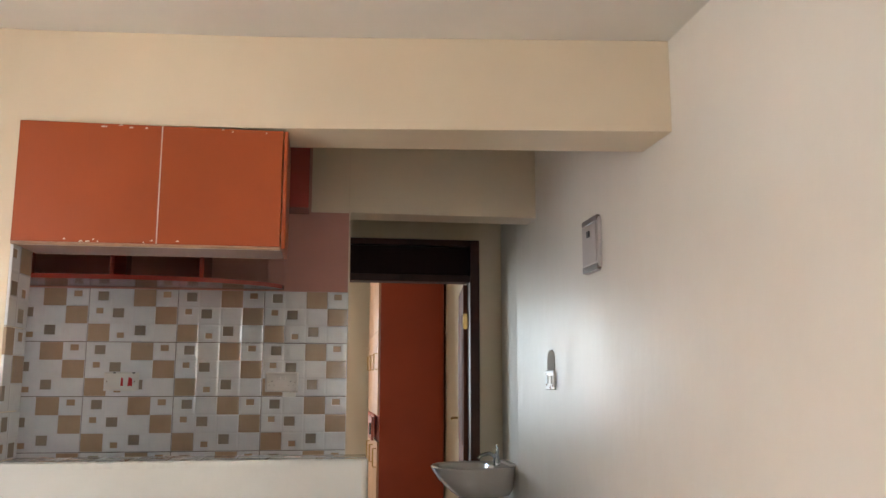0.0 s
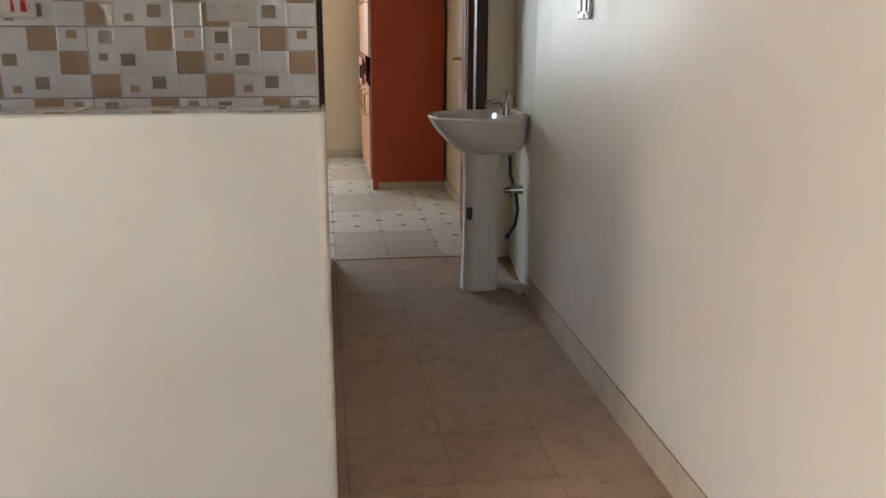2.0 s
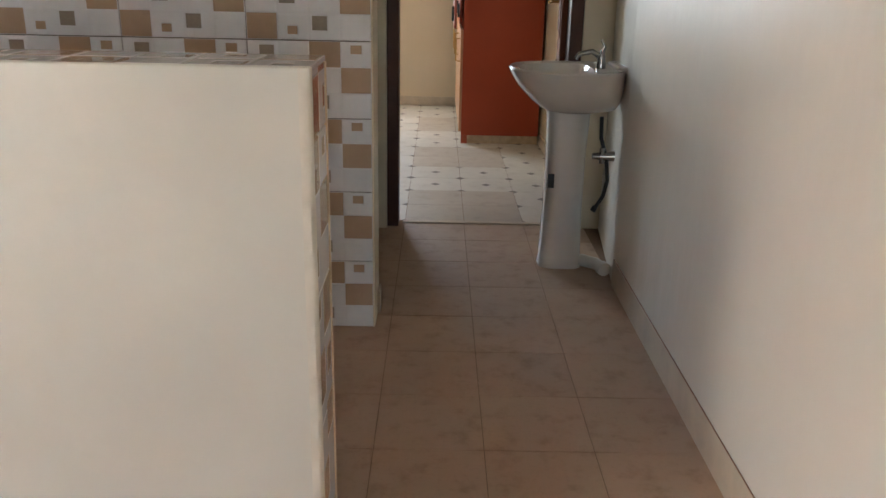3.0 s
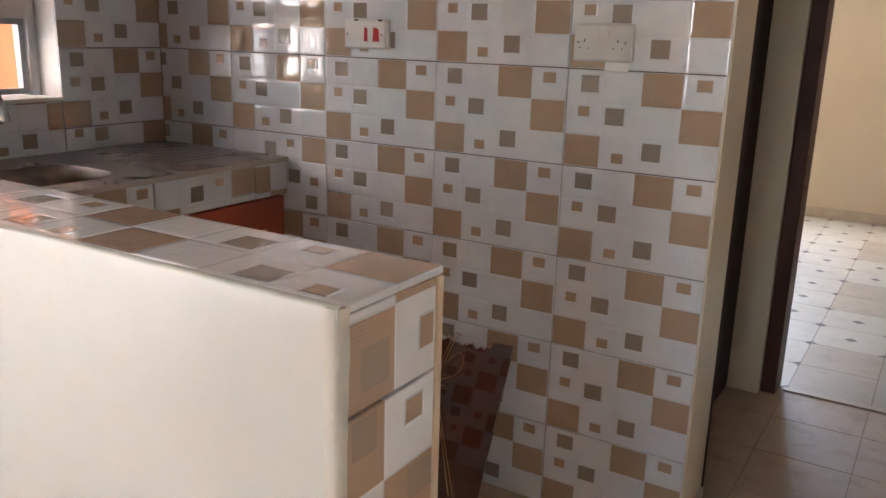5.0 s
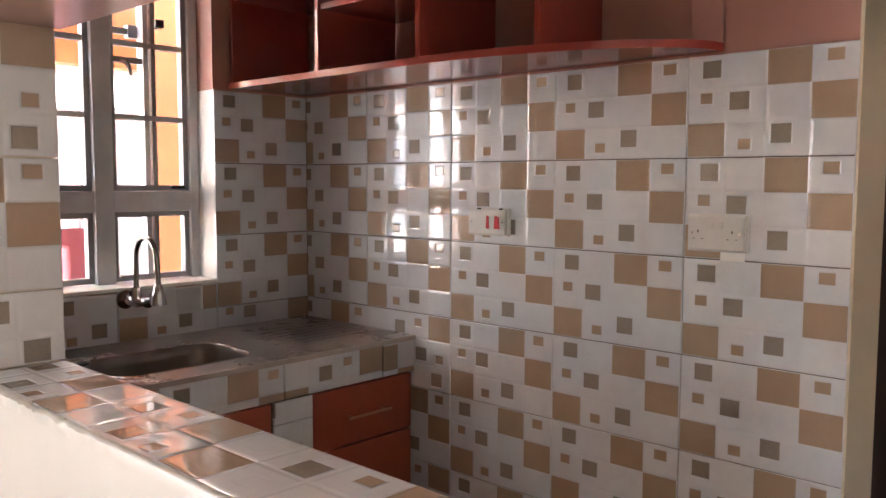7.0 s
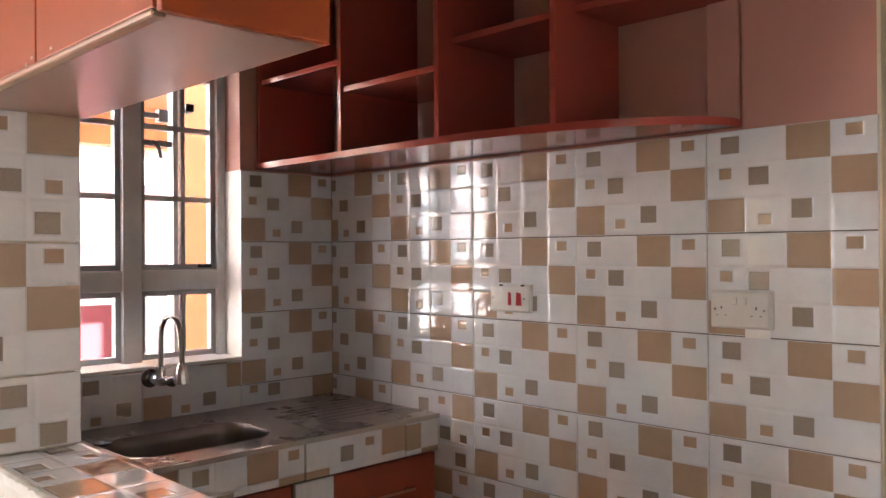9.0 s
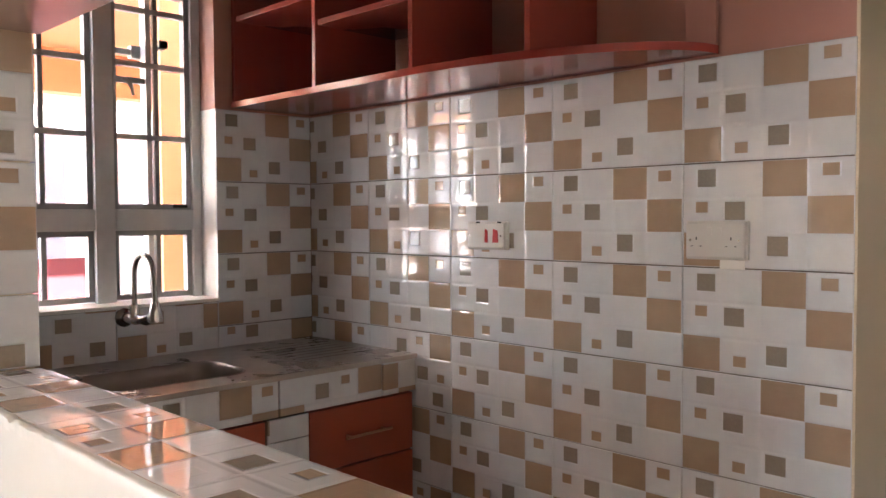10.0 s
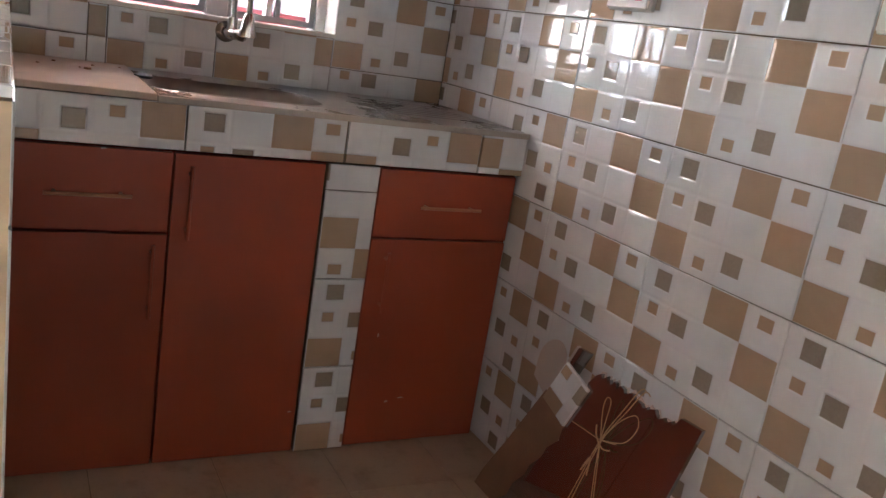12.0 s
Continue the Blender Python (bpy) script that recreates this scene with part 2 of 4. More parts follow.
mat_twine = surface("straw_twine", (0.46, 0.3, 0.15), 0.8, vary=0.2, grain=200, relief=0.3)
mat_fluff = surface("torn_paper", (0.62, 0.52, 0.46), 0.9, vary=0.15, grain=90, relief=0.3)
mat_skirt = surface("painted_tile_skirting", (0.56, 0.47, 0.36), 0.35, vary=0.14, grain=50, blotch=9, relief=0.12)
mat_facade_orange = surface("orange_facade_paint", (0.58, 0.24, 0.1), 0.7, vary=0.06, grain=20, blotch=0.8)
mat_far_glass = surface("grey_window_glass", (0.3, 0.32, 0.34), 0.3, vary=0.15, grain=8, blotch=1.5, relief=0.0)
mat_facade_white = surface("pale_facade_render", (0.8, 0.78, 0.75), 0.8, vary=0.08, grain=20, blotch=0.7)
mat_facade_beige = surface("beige_facade_render", (0.8, 0.76, 0.7), 0.8, vary=0.12, grain=20, blotch=0.7)
mat_facade_red = surface("red_facade_paint", (0.13, 0.022, 0.026), 0.7, vary=0.06, grain=20, blotch=0.8)
mat_ground = surface("concrete_yard", (0.3, 0.28, 0.26), 0.9, vary=0.15, grain=8, blotch=0.4)
mat_mortar = surface("dark_floor_grout", (0.27, 0.18, 0.12), 0.9, vary=0.2, grain=80, relief=0.3)

mat_glass, gt, gp = material("window_glass")
gp.inputs["Transmission Weight"].default_value, gp.inputs["Roughness"].default_value, gp.inputs["IOR"].default_value = 1.0, 0.0, 1.02
gp.inputs["Base Color"].default_value = (0.96, 0.98, 0.97, 1)


def steel_top():
    m, t, p = material("stained_steel_worktop")
    big, mid, fine = noise_tex(t, 4.0, 5.0, 0.65), noise_tex(t, 14.0, 4.0, stretch=(1, 0.35, 1)), noise_tex(t, 90.0)
    c = mix(t, soft_step(t, big, 0.25, 0.75), (0.19, 0.16, 0.145, 1), (0.34, 0.27, 0.23, 1))
    c = mix(t, ramp(t, mid, 0.4, 0.9, 0.0, 0.4), c, (0.15, 0.12, 0.1, 1))
    t.links.new(c, p.inputs["Base Color"])
    t.links.new(ramp(t, big, 0.2, 0.8, 0.36, 0.2), p.inputs["Roughness"])
    p.inputs["Metallic"].default_value = 0.55
    bump(t, p, fine, 0.1, 0.0008)
    return m


mat_top = steel_top()
mat_bowl = surface("brushed_steel_bowl", (0.2, 0.165, 0.145), 0.32, metal=0.85, vary=0.15, grain=60, blotch=8, relief=0.08, stretch=(1, 0.2, 1))


def floor_material(name, base, dark, dots):
    """Ceramic floor tile, worn, with stains; dots adds small dark diamonds at the corners and the middle."""
    m, t, p = material(name)
    rnd = t.nodes.new("ShaderNodeObjectInfo").outputs["Random"]
    big, mid, fine = noise_tex(t, 2.2, 5.0, 0.6), noise_tex(t, 11.0, 5.0, 0.65), noise_tex(t, 70.0, 3.0)
    c = mix(t, ramp(t, big, 0.35, 0.7), (*base, 1), (*[v * 0.86 for v in base], 1))
    c = mix(t, ramp(t, rnd, 0.0, 1.0, 0.0, 0.3), c, (*[v * 0.8 for v in base], 1))
    c = mix(t, math_node(t, "MULTIPLY", soft_step(t, mid, 0.48, 0.82), 0.5), c, (*dark, 1))
    c = mix(t, ramp(t, fine, 0.55, 0.8, 0.0, 0.2), c, (*dark, 1))
    if dots:
        uv = t.nodes.new("ShaderNodeUVMap").outputs[0]
        sep = t.nodes.new("ShaderNodeSeparateXYZ")
        t.links.new(uv, sep.inputs[0])
        u = math_node(t, "ABSOLUTE", math_node(t, "SUBTRACT", sep.outputs[0], 0.15))
        v = math_node(t, "ABSOLUTE", math_node(t, "SUBTRACT", sep.outputs[1], 0.15))
        centre = math_node(t, "ADD", u, v)
        corner = math_node(t, "SUBTRACT", 0.3, centre)
        d = math_node(t, "MINIMUM", centre, corner)
        c = mix(t, ramp(t, d, 0.031, 0.029), c, (0.16, 0.14, 0.12, 1))
    t.links.new(c, p.inputs["Base Color"])
    t.links.new(ramp(t, mid, 0.2, 0.8, 0.4, 0.62), p.inputs["Roughness"])
    bump(t, p, fine, 0.08, 0.001)
    return m


mat_floor = floor_material("worn_beige_floor_tile", (0.48, 0.335, 0.23), (0.17, 0.1, 0.06), False)
mat_floor_plain = floor_material("cream_floor_tile", (0.5, 0.43, 0.34), (0.3, 0.24, 0.18), False)
mat_floor_dots = floor_material("white_floor_tile_with_diamonds", (0.62, 0.58, 0.5), (0.38, 0.33, 0.27), True)


# ---- mesh helpers ----
def mesh_of(name, bm, mat, smooth=False):
    me = bpy.data.meshes.new(name)
    bmesh.ops.recalc_face_normals(bm, faces=bm.faces)
    bm.to_mesh(me)
    bm.free()
    for m in (mat if isinstance(mat, (list, tuple)) else [mat]):
        me.materials.append(m)
    if smooth:
        for f in me.polygons:
            f.use_smooth = True
        me.set_sharp_from_angle(angle=radians(40))
    return me


def part(name, bm, mat, parent=None, label="", smooth=False):
    ob = new(name, mesh_of(name, bm, mat, smooth))
    ob.parent = parent
    if label:
        ob["label"] = label
    return ob


def thing(name, x, y, z, label, category, group="", kind="", rz=0):
    ob = new(name)
    ob.matrix_world = pose(x, y, z, 0, 0, rz)
    return tagged(ob, label, category, group, kind)


def setting(ob, label, category):
    return tagged(ob, label, category, kind="structure")


def box(bm, x0, x1, y0, y1, z0, z1, bevel=0.0, seg=2):
    vs = [bm.verts.new((x, y, z)) for x in (x0, x1) for y in (y0, y1) for z in (z0, z1)]
    fs = [bm.faces.new([vs[i] for i in q]) for q in ((0, 1, 3, 2), (4, 6, 7, 5), (0, 4, 5, 1), (2, 3, 7, 6), (0, 2, 6, 4), (1, 5, 7, 3))]
    if bevel:
        bmesh.ops.bevel(bm, geom=list({e for f in fs for e in f.edges}), offset=bevel, segments=seg, affect="EDGES", profile=0.5)
    return bm


def boxes(*rows, bevel=0.0):
    bm = bmesh.new()
    for r in rows:
        box(bm, *r, bevel=bevel)
    return bm


def prism(bm, pts, z0, z1, to=lambda a, b, c: (a, b, c)):
    """A polygon in two axes, pulled along the third."""
    lo = [bm.verts.new(to(a, b, z0)) for a, b in pts]
    hi = [bm.verts.new(to(a, b, z1)) for a, b in pts]
    bm.faces.new(lo[::-1])
    bm.faces.new(hi)
    n = len(pts)
    for i in range(n):
        bm.faces.new((lo[i], lo[(i + 1) % n], hi[(i + 1) % n], hi[i]))
    return bm


def loft(bm, rings, cap_start=True, cap_end=True):
    vs = [[bm.verts.new(p) for p in r] for r in rings]
    n = len(vs[0])
    for a, b in zip(vs, vs[1:]):
        for i in range(n):
            bm.faces.new((a[i], a[(i + 1) % n], b[(i + 1) % n], b[i]))
    if cap_start:
        bm.faces.new(vs[0][::-1])
    if cap_end:
        bm.faces.new(vs[-1])
    return bm


def tube(bm, pts, r, n=10):
    """A round bar along the points; r may be one radius or one for each point."""
    pts = [Vector(p) for p in pts]
    rings, side = [], None
    for i, p in enumerate(pts):
        d = (pts[min(i + 1, len(pts) - 1)] - pts[max(i - 1, 0)]).normalized()
        if side is None:
            side = d.orthogonal().normalized()
        side = (side - d * side.dot(d)).normalized()
        up = d.cross(side)
        rad = r[i] if isinstance(r, (list, tuple)) else r
        rings.append([p + (side * math.cos(a) + up * math.sin(a)) * rad for a in (2 * math.pi * k / n for k in range(n))])
    return loft(bm, rings)


def arc(cx, cy, r, a0, a1, n=10, ry=None):
    return [(cx + r * math.cos(radians(a0 + (a1 - a0) * i / n)), cy + (ry or r) * math.sin(radians(a0 + (a1 - a0) * i / n))) for i in range(n + 1)]


def rounded(cx, cy, hx, hy, r, n=6):
    out = []
    for sx, sy, a in ((1, 1, 0), (-1, 1, 90), (-1, -1, 180), (1, -1, 270)):
        out += arc(cx + sx * (hx - r), cy + sy * (hy - r), r, a, a + 90, n)
    return out


# ---- tile pieces: shared meshes, one object a tile ----
TILE_MESH = {}


def tile_mesh(mat, u0, u1, v0, v1, flip, thick=0.008, c=0.0012, full=(TW, TH)):
    key = (mat.name, round(u0, 4), round(u1, 4), round(v0, 4), round(v1, 4), flip, thick)
    if key in TILE_MESH:
        return TILE_MESH[key]
    w, h, g = u1 - u0, v1 - v0, 0.0014
    bm = bmesh.new()
    lay = bm.loops.layers.uv.new("UVMap")
    rings = []
    for e, d in ((g, -thick), (g, -c), (g + c, 0.0)):
        rings.append([bm.verts.new((x, -d, z)) for x, z in ((e, e), (w - e, e), (w - e, h - e), (e, h - e))])
    for a, b in zip(rings, rings[1:]):
        for i in range(4):
            bm.faces.new((a[i], a[(i + 1) % 4], b[(i + 1) % 4], b[i]))
    bm.faces.new(rings[-1])
    for f in bm.faces:
        for l in f.loops:
            u, v = u0 + l.vert.co.x, v0 + l.vert.co.z
            l[lay].uv = (full[0] - u, full[1] - v) if flip else (u, v)
    me = bpy.data.meshes.new("tile")
    bm.to_mesh(me)
    bm.free()
    me.materials.append(mat)
    TILE_MESH[key] = me
    return me


def tile(parent, corner, along, up, mat, u0=0.0, u1=TW, v0=0.0, v1=TH, flip=False, name="tile", thick=0.008):
    """A tile with its lower corner of the full tile at corner, running along and up; out of the wall is up x along turned to the room."""
    a, b = Vector(along).normalized(), Vector(up).normalized()
    n = a.cross(b)
    # the mesh's front lies at y = 0 and its back at y = +thick
    m = Matrix((a, -n, b)).transposed().to_4x4()
    m.translation = Vector(corner) + a * u0 + b * v0
    ob = new(name, tile_mesh(mat, u0, u1, v0, v1, flip, thick))
    ob.matrix_world = m
    ob.parent = parent
    return ob


# ---- the plan ----
XR, XK, XP = 0.949, -1.94, -1.04          # right wall, kitchen window wall, end of the pier
YH0, YH1, ZH = 2.475, 2.657, 1.09         # breast wall
YT, YD, YB = 3.94, 5.20, 8.9              # tiled wall, bedroom door, bedroom's far wall
ZC, ZK = 2.40, 2.62                      # ceilings of the living room, and of kitchen and passage
XL, YL = -2.0, -3.3                       # living room's far walls

# floor slab and ground
floor = setting(part("floor", boxes((XL - 0.2, 1.3, YL - 0.2, YH1, -0.2, -0.003), (XK - 0.2, 1.3, YH1, YB + 0.2, -0.2, -0.003)), mat_mortar), "beige ceramic tiled floor, worn and stained, with dark joints", "floor")
ground = setting(part("ground", boxes((-400, 400, -400, 400, -3.4, -3.2)), mat_ground), "bare concrete yard below the window, in daylight", "ground")
ceiling = setting(part("ceiling", boxes((XL - 0.2, 1.3, YL - 0.2, YH1, ZC, ZK + 0.15), (XK - 0.2, 1.3, YH1, YD + 0.08, ZK, ZK + 0.15), (-2.3, 1.3, YD + 0.08, YB + 0.2, ZC, ZK + 0.15)), mat_ceiling), "plain off-white painted ceiling", "ceiling")
# unseen mass added above the ceilings, keeps the sun off the orange wing
setting(part("sun_blocker", boxes((XK - 0.2, 1.3, YH1, YB + 0.2, ZK + 0.16, 4.2)), mat_facade_white), "pale unseen mass added over the kitchen to shade the wing", "wall")
# right wall, kinked past the washbasin
bm = bmesh.new()
prism(bm, [(1.15, YL), (1.15, YD - 0.03), (1.03, YD - 0.03), (XR, 4.4), (XR, YL)], 0, ZK)
setting(part("wall_right", bm, mat_gloss_cream), "long cream wall in glossy paint, smeared with shine", "wall")
# living room walls with their windows
setting(part("wall_living_side", boxes((XL - 0.18, XL, YL, 0.0, 0, ZC), (XL - 0.18, XL, 0.16, 0.44, 0, ZC), (XL - 0.18, XL, 1.4, YH1, 0, ZC), (XL - 0.18, XL, 0.0, 0.16, 0, 1.05), (XL - 0.18, XL, 0.44, 1.4, 0, 0.2), (XL - 0.18, XL, 0.0, 0.16, 2.15, ZC), (XL - 0.18, XL, 0.44, 1.4, 2.1, ZC)), mat_cream), "cream painted wall with a tall and a narrow window opening", "wall")
setting(part("wall_living_back", boxes((XL - 0.18, 0.24, YL - 0.18, YL, 0, ZC), (0.94, 1.15, YL - 0.18, YL, 0, ZC), (0.24, 0.94, YL - 0.18, YL, 0, 0.95), (0.24, 0.94, YL - 0.18, YL, 2.15, ZC)), mat_cream), "cream painted wall with a window opening", "wall")
# pier between living room and kitchen
setting(part("wall_pier", boxes((XL, XP - 0.008, YH0 + 0.012, YH1 - 0.009, 0, ZC)), mat_cream), "cream wall beside the kitchen opening", "wall")
# beam over the opening, slightly askew
bm = bmesh.new()
prism(bm, [(XR - 0.001, 2.275), (XR - 0.001, 2.515), (-0.3, 2.645), (XP - 0.05, 2.645), (XP - 0.05, 2.489), (-0.3, 2.43)], 2.1, ZC - 0.001)
setting(part("beam", bm, mat_cream), "cream painted beam under the ceiling", "beam")
# breast wall
bm = bmesh.new()
prism(bm, [(0.012, YH0 + 0.003), (0.012, YH1 - 0.009), (XP - 0.01, YH1 - 0.009), (XP - 0.01, YH0 + 0.008)], 0, ZH - 0.009)
wall_half = setting(part("wall_half", bm, mat_half), "off-white breast wall with a tiled top and a chipped edge", "wall")
random.seed(5)
bm = bmesh.new()
rings = []
for i in range(91):                       # painted plaster rim between the face and the tiled top, lumpy towards the pier
    x = 0.0215 - i * 0.0118
    y = YH0 + 0.003 + 0.005 * (0.012 - x) / 1.06
    rough = 0.0006 + 0.008 * max(0.0, min(1.0, (-0.4 - x) / 0.3)) * random.random()
    h = ZH + 0.0004 + (random.random() - 0.5) * rough
    rings.append([(x, y - rough * 0.5, ZH - 0.02), (x, y - rough, h - 0.004), (x, y + 0.0015 - rough * 0.4, h - 0.001), (x, y + 0.004, h), (x, YH0 + 0.0135, h - 0.0002), (x, YH0 + 0.0135, ZH - 0.02)])
loft(bm, rings)
part("plaster_rim", bm, mat_half, wall_half, "painted plaster rim beside the top tiles", smooth=True)
bm = bmesh.new()
rings = []
e = 0.001
for i in range(70):                       # lumpy plaster corner smeared over the end tiles
    z = (ZH - 0.0015) * i / 69
    d = 0.0018 * random.random()
    e = min(0.005, max(-0.003, e + random.uniform(-0.002, 0.002)))
    rings.append([(0.004, YH0 + 0.0024, z), (0.0162 + d, YH0 + 0.0018 - d, z), (0.0216 + d * 0.6, YH0 + 0.005 - d, z), (0.0241 + d * 0.4, YH0 + 0.0105 + e * 0.5, z), (0.0238, YH0 + 0.0155 + e, z), (0.0215, YH0 + 0.0162 + e, z), (0.008, YH0 + 0.015, z)])
loft(bm, rings)
part("plaster_corner", bm, mat_plaster_edge, wall_half, "chipped yellowish plaster corner", smooth=True)
bm = boxes((0.006, 0.024, YH1 - 0.012, YH1 - 0.002, 0, ZH - 0.01))
part("corner_trim", bm, mat_edge_strip, wall_half, "cream corner trim")

# tiled kitchen wall
bm = boxes((XK - 0.18, -0.003, YT + 0.014, 4.145, 0, ZK))
wall_tiled = setting(part("wall_tiled", bm, [mat_pink]), "kitchen wall tiled to head height, pink paint above", "wall")
part("tile_bed", boxes((XK + 0.001, -0.006, YT + 0.006, YT + 0.0145, 0, 1.748)), mat_grout, wall_tiled, "dark grout between the tiles")
part("cream_band", boxes((-0.19, -0.0045, YT + 0.011, YT + 0.0145, 2.145, ZK - 0.002)), mat_cream, wall_tiled, "cream paint above the pink")
# cream end of that wall and lintel over the passage
bm = bmesh.new()
box(bm, -0.004, 0.004, YT + 0.003, 4.15, 0, ZK - 0.001)
setting(part("wall_end", bm, mat_cream), "cream painted end of the kitchen wall", "wall")
setting(part("lintel", boxes((0.004, XR - 0.0005, YT + 0.02, 4.145, 2.15, ZK - 0.0015)), mat_cream), "cream lintel across the passage", "lintel")
# passage: recess with a closed door, post, end wall
setting(part("wall_recess", boxes((-0.35, -0.2, 4.146, 5.12, 0, ZK), (-0.2, 0.0, 4.151, 5.12, 2.1, ZK - 0.001)), mat_cream), "cream wall of a shallow door recess", "wall")
setting(part("wall_post", boxes((-0.35, -0.026, 5.12, YD + 0.08, 0, ZK - 0.001)), mat_cream), "narrow cream wall beside the bedroom door", "wall")
setting(part("wall_passage_end", boxes((0.885, 1.15, YD - 0.03, YD + 0.08, 0, ZK - 0.001), (-0.026, 0.885, YD - 0.03, YD + 0.08, 2.235, ZK - 0.001)), mat_cream), "cream wall round the bedroom door", "wall")

# kitchen window wall, open for the window
WY0, WY1, WZ0, WZ1 = 2.845, 3.552, 1.10, 2.18
bm = boxes((XK - 0.2, XK - 0.013, YH1 - 0.1, WY0, 0, ZK), (XK - 0.2, XK - 0.013, WY1, 4.3, 0, ZK), (XK - 0.2, XK - 0.013, WY0, WY1, 0, WZ0 - 0.012), (XK - 0.2, XK - 0.013, WY0, WY1, WZ1, ZK))
wall_window = setting(part("wall_window", bm, mat_pink), "kitchen wall with a window, tiled below and pink above", "wall")
part("tile_bed", boxes((XK - 0.0135, XK - 0.006, WY1, YT + 0.005, 0, 1.748), (XK - 0.0135, XK - 0.006, YH1, WY0, 0, 1.748), (XK - 0.0135, XK - 0.006, WY0, WY1, 0, WZ0 - 0.013)), mat_grout, wall_window, "dark grout between the tiles")

# bedroom walls
setting(part("wall_bedroom_right", boxes((0.968, 1.3, YD + 0.08, YB - 0.001, 0, ZC)), mat_cream), "cream bedroom wall", "wall")
setting(part("wall_bedroom_left", boxes((-2.2, -2.05, YD + 0.08, YB + 0.15, 0, ZC), (-2.05, -0.35, YD - 0.03, YD + 0.08, 0, ZC)), mat_cream), "cream bedroom wall", "wall")
setting(part("wall_bedroom_far", boxes((-2.049, -1.74, YB, YB + 0.15, 0, ZC), (-0.62, 1.15, YB, YB + 0.15, 0, ZC), (-1.74, -0.62, YB, YB + 0.15, 0, 0.9), (-1.74, -0.62, YB, YB + 0.15, 2.1, ZC)), mat_cream), "cream bedroom wall with a window opening", "wall")

# skirtings
bm = bmesh.new()
prism(bm, [(XR - 0.004, 0), (XR + 0.001, 0), (XR + 0.001, 0.113), (XR - 0.002, 0.113), (XR - 0.004, 0.109)], YL, 4.4, lambda a, b, c: (a, c, b))
base_right = setting(part("baseboard_right", bm, mat_skirt), "low tile skirting painted over, scuffed", "skirting")
part("dirt_line", boxes((XR - 0.003, XR + 0.001, YL, 4.39, 0.1132, 0.1146)), mat_card, base_right, "dark dirty joint above the skirting")
bm = boxes((0.004, 0.014, YT + 0.12, 4.14, 0, 0.09), bevel=0.002)
setting(part("baseboard_end", bm, mat_skirt), "low tile skirting painted over", "skirting")
bm = boxes((-2.05, 0.967, YB - 0.012, YB, 0, 0.08), (0.957, 0.968, YD + 0.085, 7.3, 0, 0.08), bevel=0.002)
setting(part("baseboard_bedroom", bm, mat_skirt), "low bedroom skirting", "skirting")

# ---- kitchen window ----
window = thing("window_1", XK - 0.14, 0, 0, "grey painted steel window with small panes, above the sink", "window", kind="structure")


def wpart(name, rows, mat, label="", bevel=0.003):
    return part(name, boxes(*rows, bevel=bevel), mat, window, label)


WM0, WM1, WT0, WT1 = 3.175, 3.24, 1.335, 1.405
wpart("window_frame", [(-0.03, 0.03, WY0, WY0 + 0.035, WZ0, WZ1)], mat_frame)
wpart("window_frame", [(-0.03, 0.03, WY1 - 0.035, WY1, WZ0, WZ1)], mat_frame)
wpart("window_frame", [(-0.03, 0.03, WY0 + 0.035, WY1 - 0.035, WZ1 - 0.035, WZ1)], mat_frame)
wpart("mullion", [(-0.035, 0.035, WM0, WM1, WZ0, WZ1 - 0.035)], mat_frame, "broad grey mullion")
wpart("transom", [(-0.033, 0.033, WY0 + 0.035, WM0, WT0, WT1)], mat_frame)
wpart("transom", [(-0.033, 0.033, WM1, WY1 - 0.035, WT0, WT1)], mat_frame)
for a, b, side in ((WY0 + 0.035, WM0, -1), (WM1, WY1 - 0.035, 1)):
    s = 0.018
    for z0, z1 in ((WZ0 + 0.004, WT0), (WT1, WZ1 - 0.035)):      # steel casements
        bm = boxes((-0.012, 0.016, a, a + s, z0, z1), (-0.012, 0.016, b - s, b, z0, z1), (-0.012, 0.016, a + s, b - s, z0, z0 + s), (-0.012, 0.016, a + s, b - s, z1 - s, z1))
        part("casement", bm, mat_steel_frame, window, "dark steel casement")
        c = (a + b) / 2 + (0.02 if side > 0 else -0.005)
        part("glazing_bar", boxes((-0.008, 0.01, c - 0.008, c + 0.008, z0 + s, z1 - s)), mat_steel_frame, window)
        for g0, g1 in ((a + s, c - 0.008), (c + 0.008, b - s)):
            pane = part("pane", boxes((-0.002, 0.001, g0, g1, z0 + s, z1 - s)), mat_glass, window, "clear glass pane")
            pane.visible_shadow = False
    for z in (1.648, 1.889, 2.07):
        part("glazing_bar", boxes((-0.01, 0.012, a + s, b - s, z - 0.009, z + 0.009)), mat_frame, window)
    part("casement_latch", boxes((0.016, 0.03, (b - 0.07 if side > 0 else a + 0.03), (b - 0.02 if side > 0 else a + 0.08), WT1 + 0.006, WT1 + 0.018), bevel=0.003), mat_black, window, "black latch")
part("window_sill", boxes((-0.035, 0.143, WY0, WY1, WZ0 - 0.012, WZ0), bevel=0.002), mat_sill, window, "white painted sill")
part("reveal", boxes((0.031, 0.139, WY1 - 0.004, WY1 + 0.002, WZ0, 1.75)), mat_sill, window, "white tiled reveal")

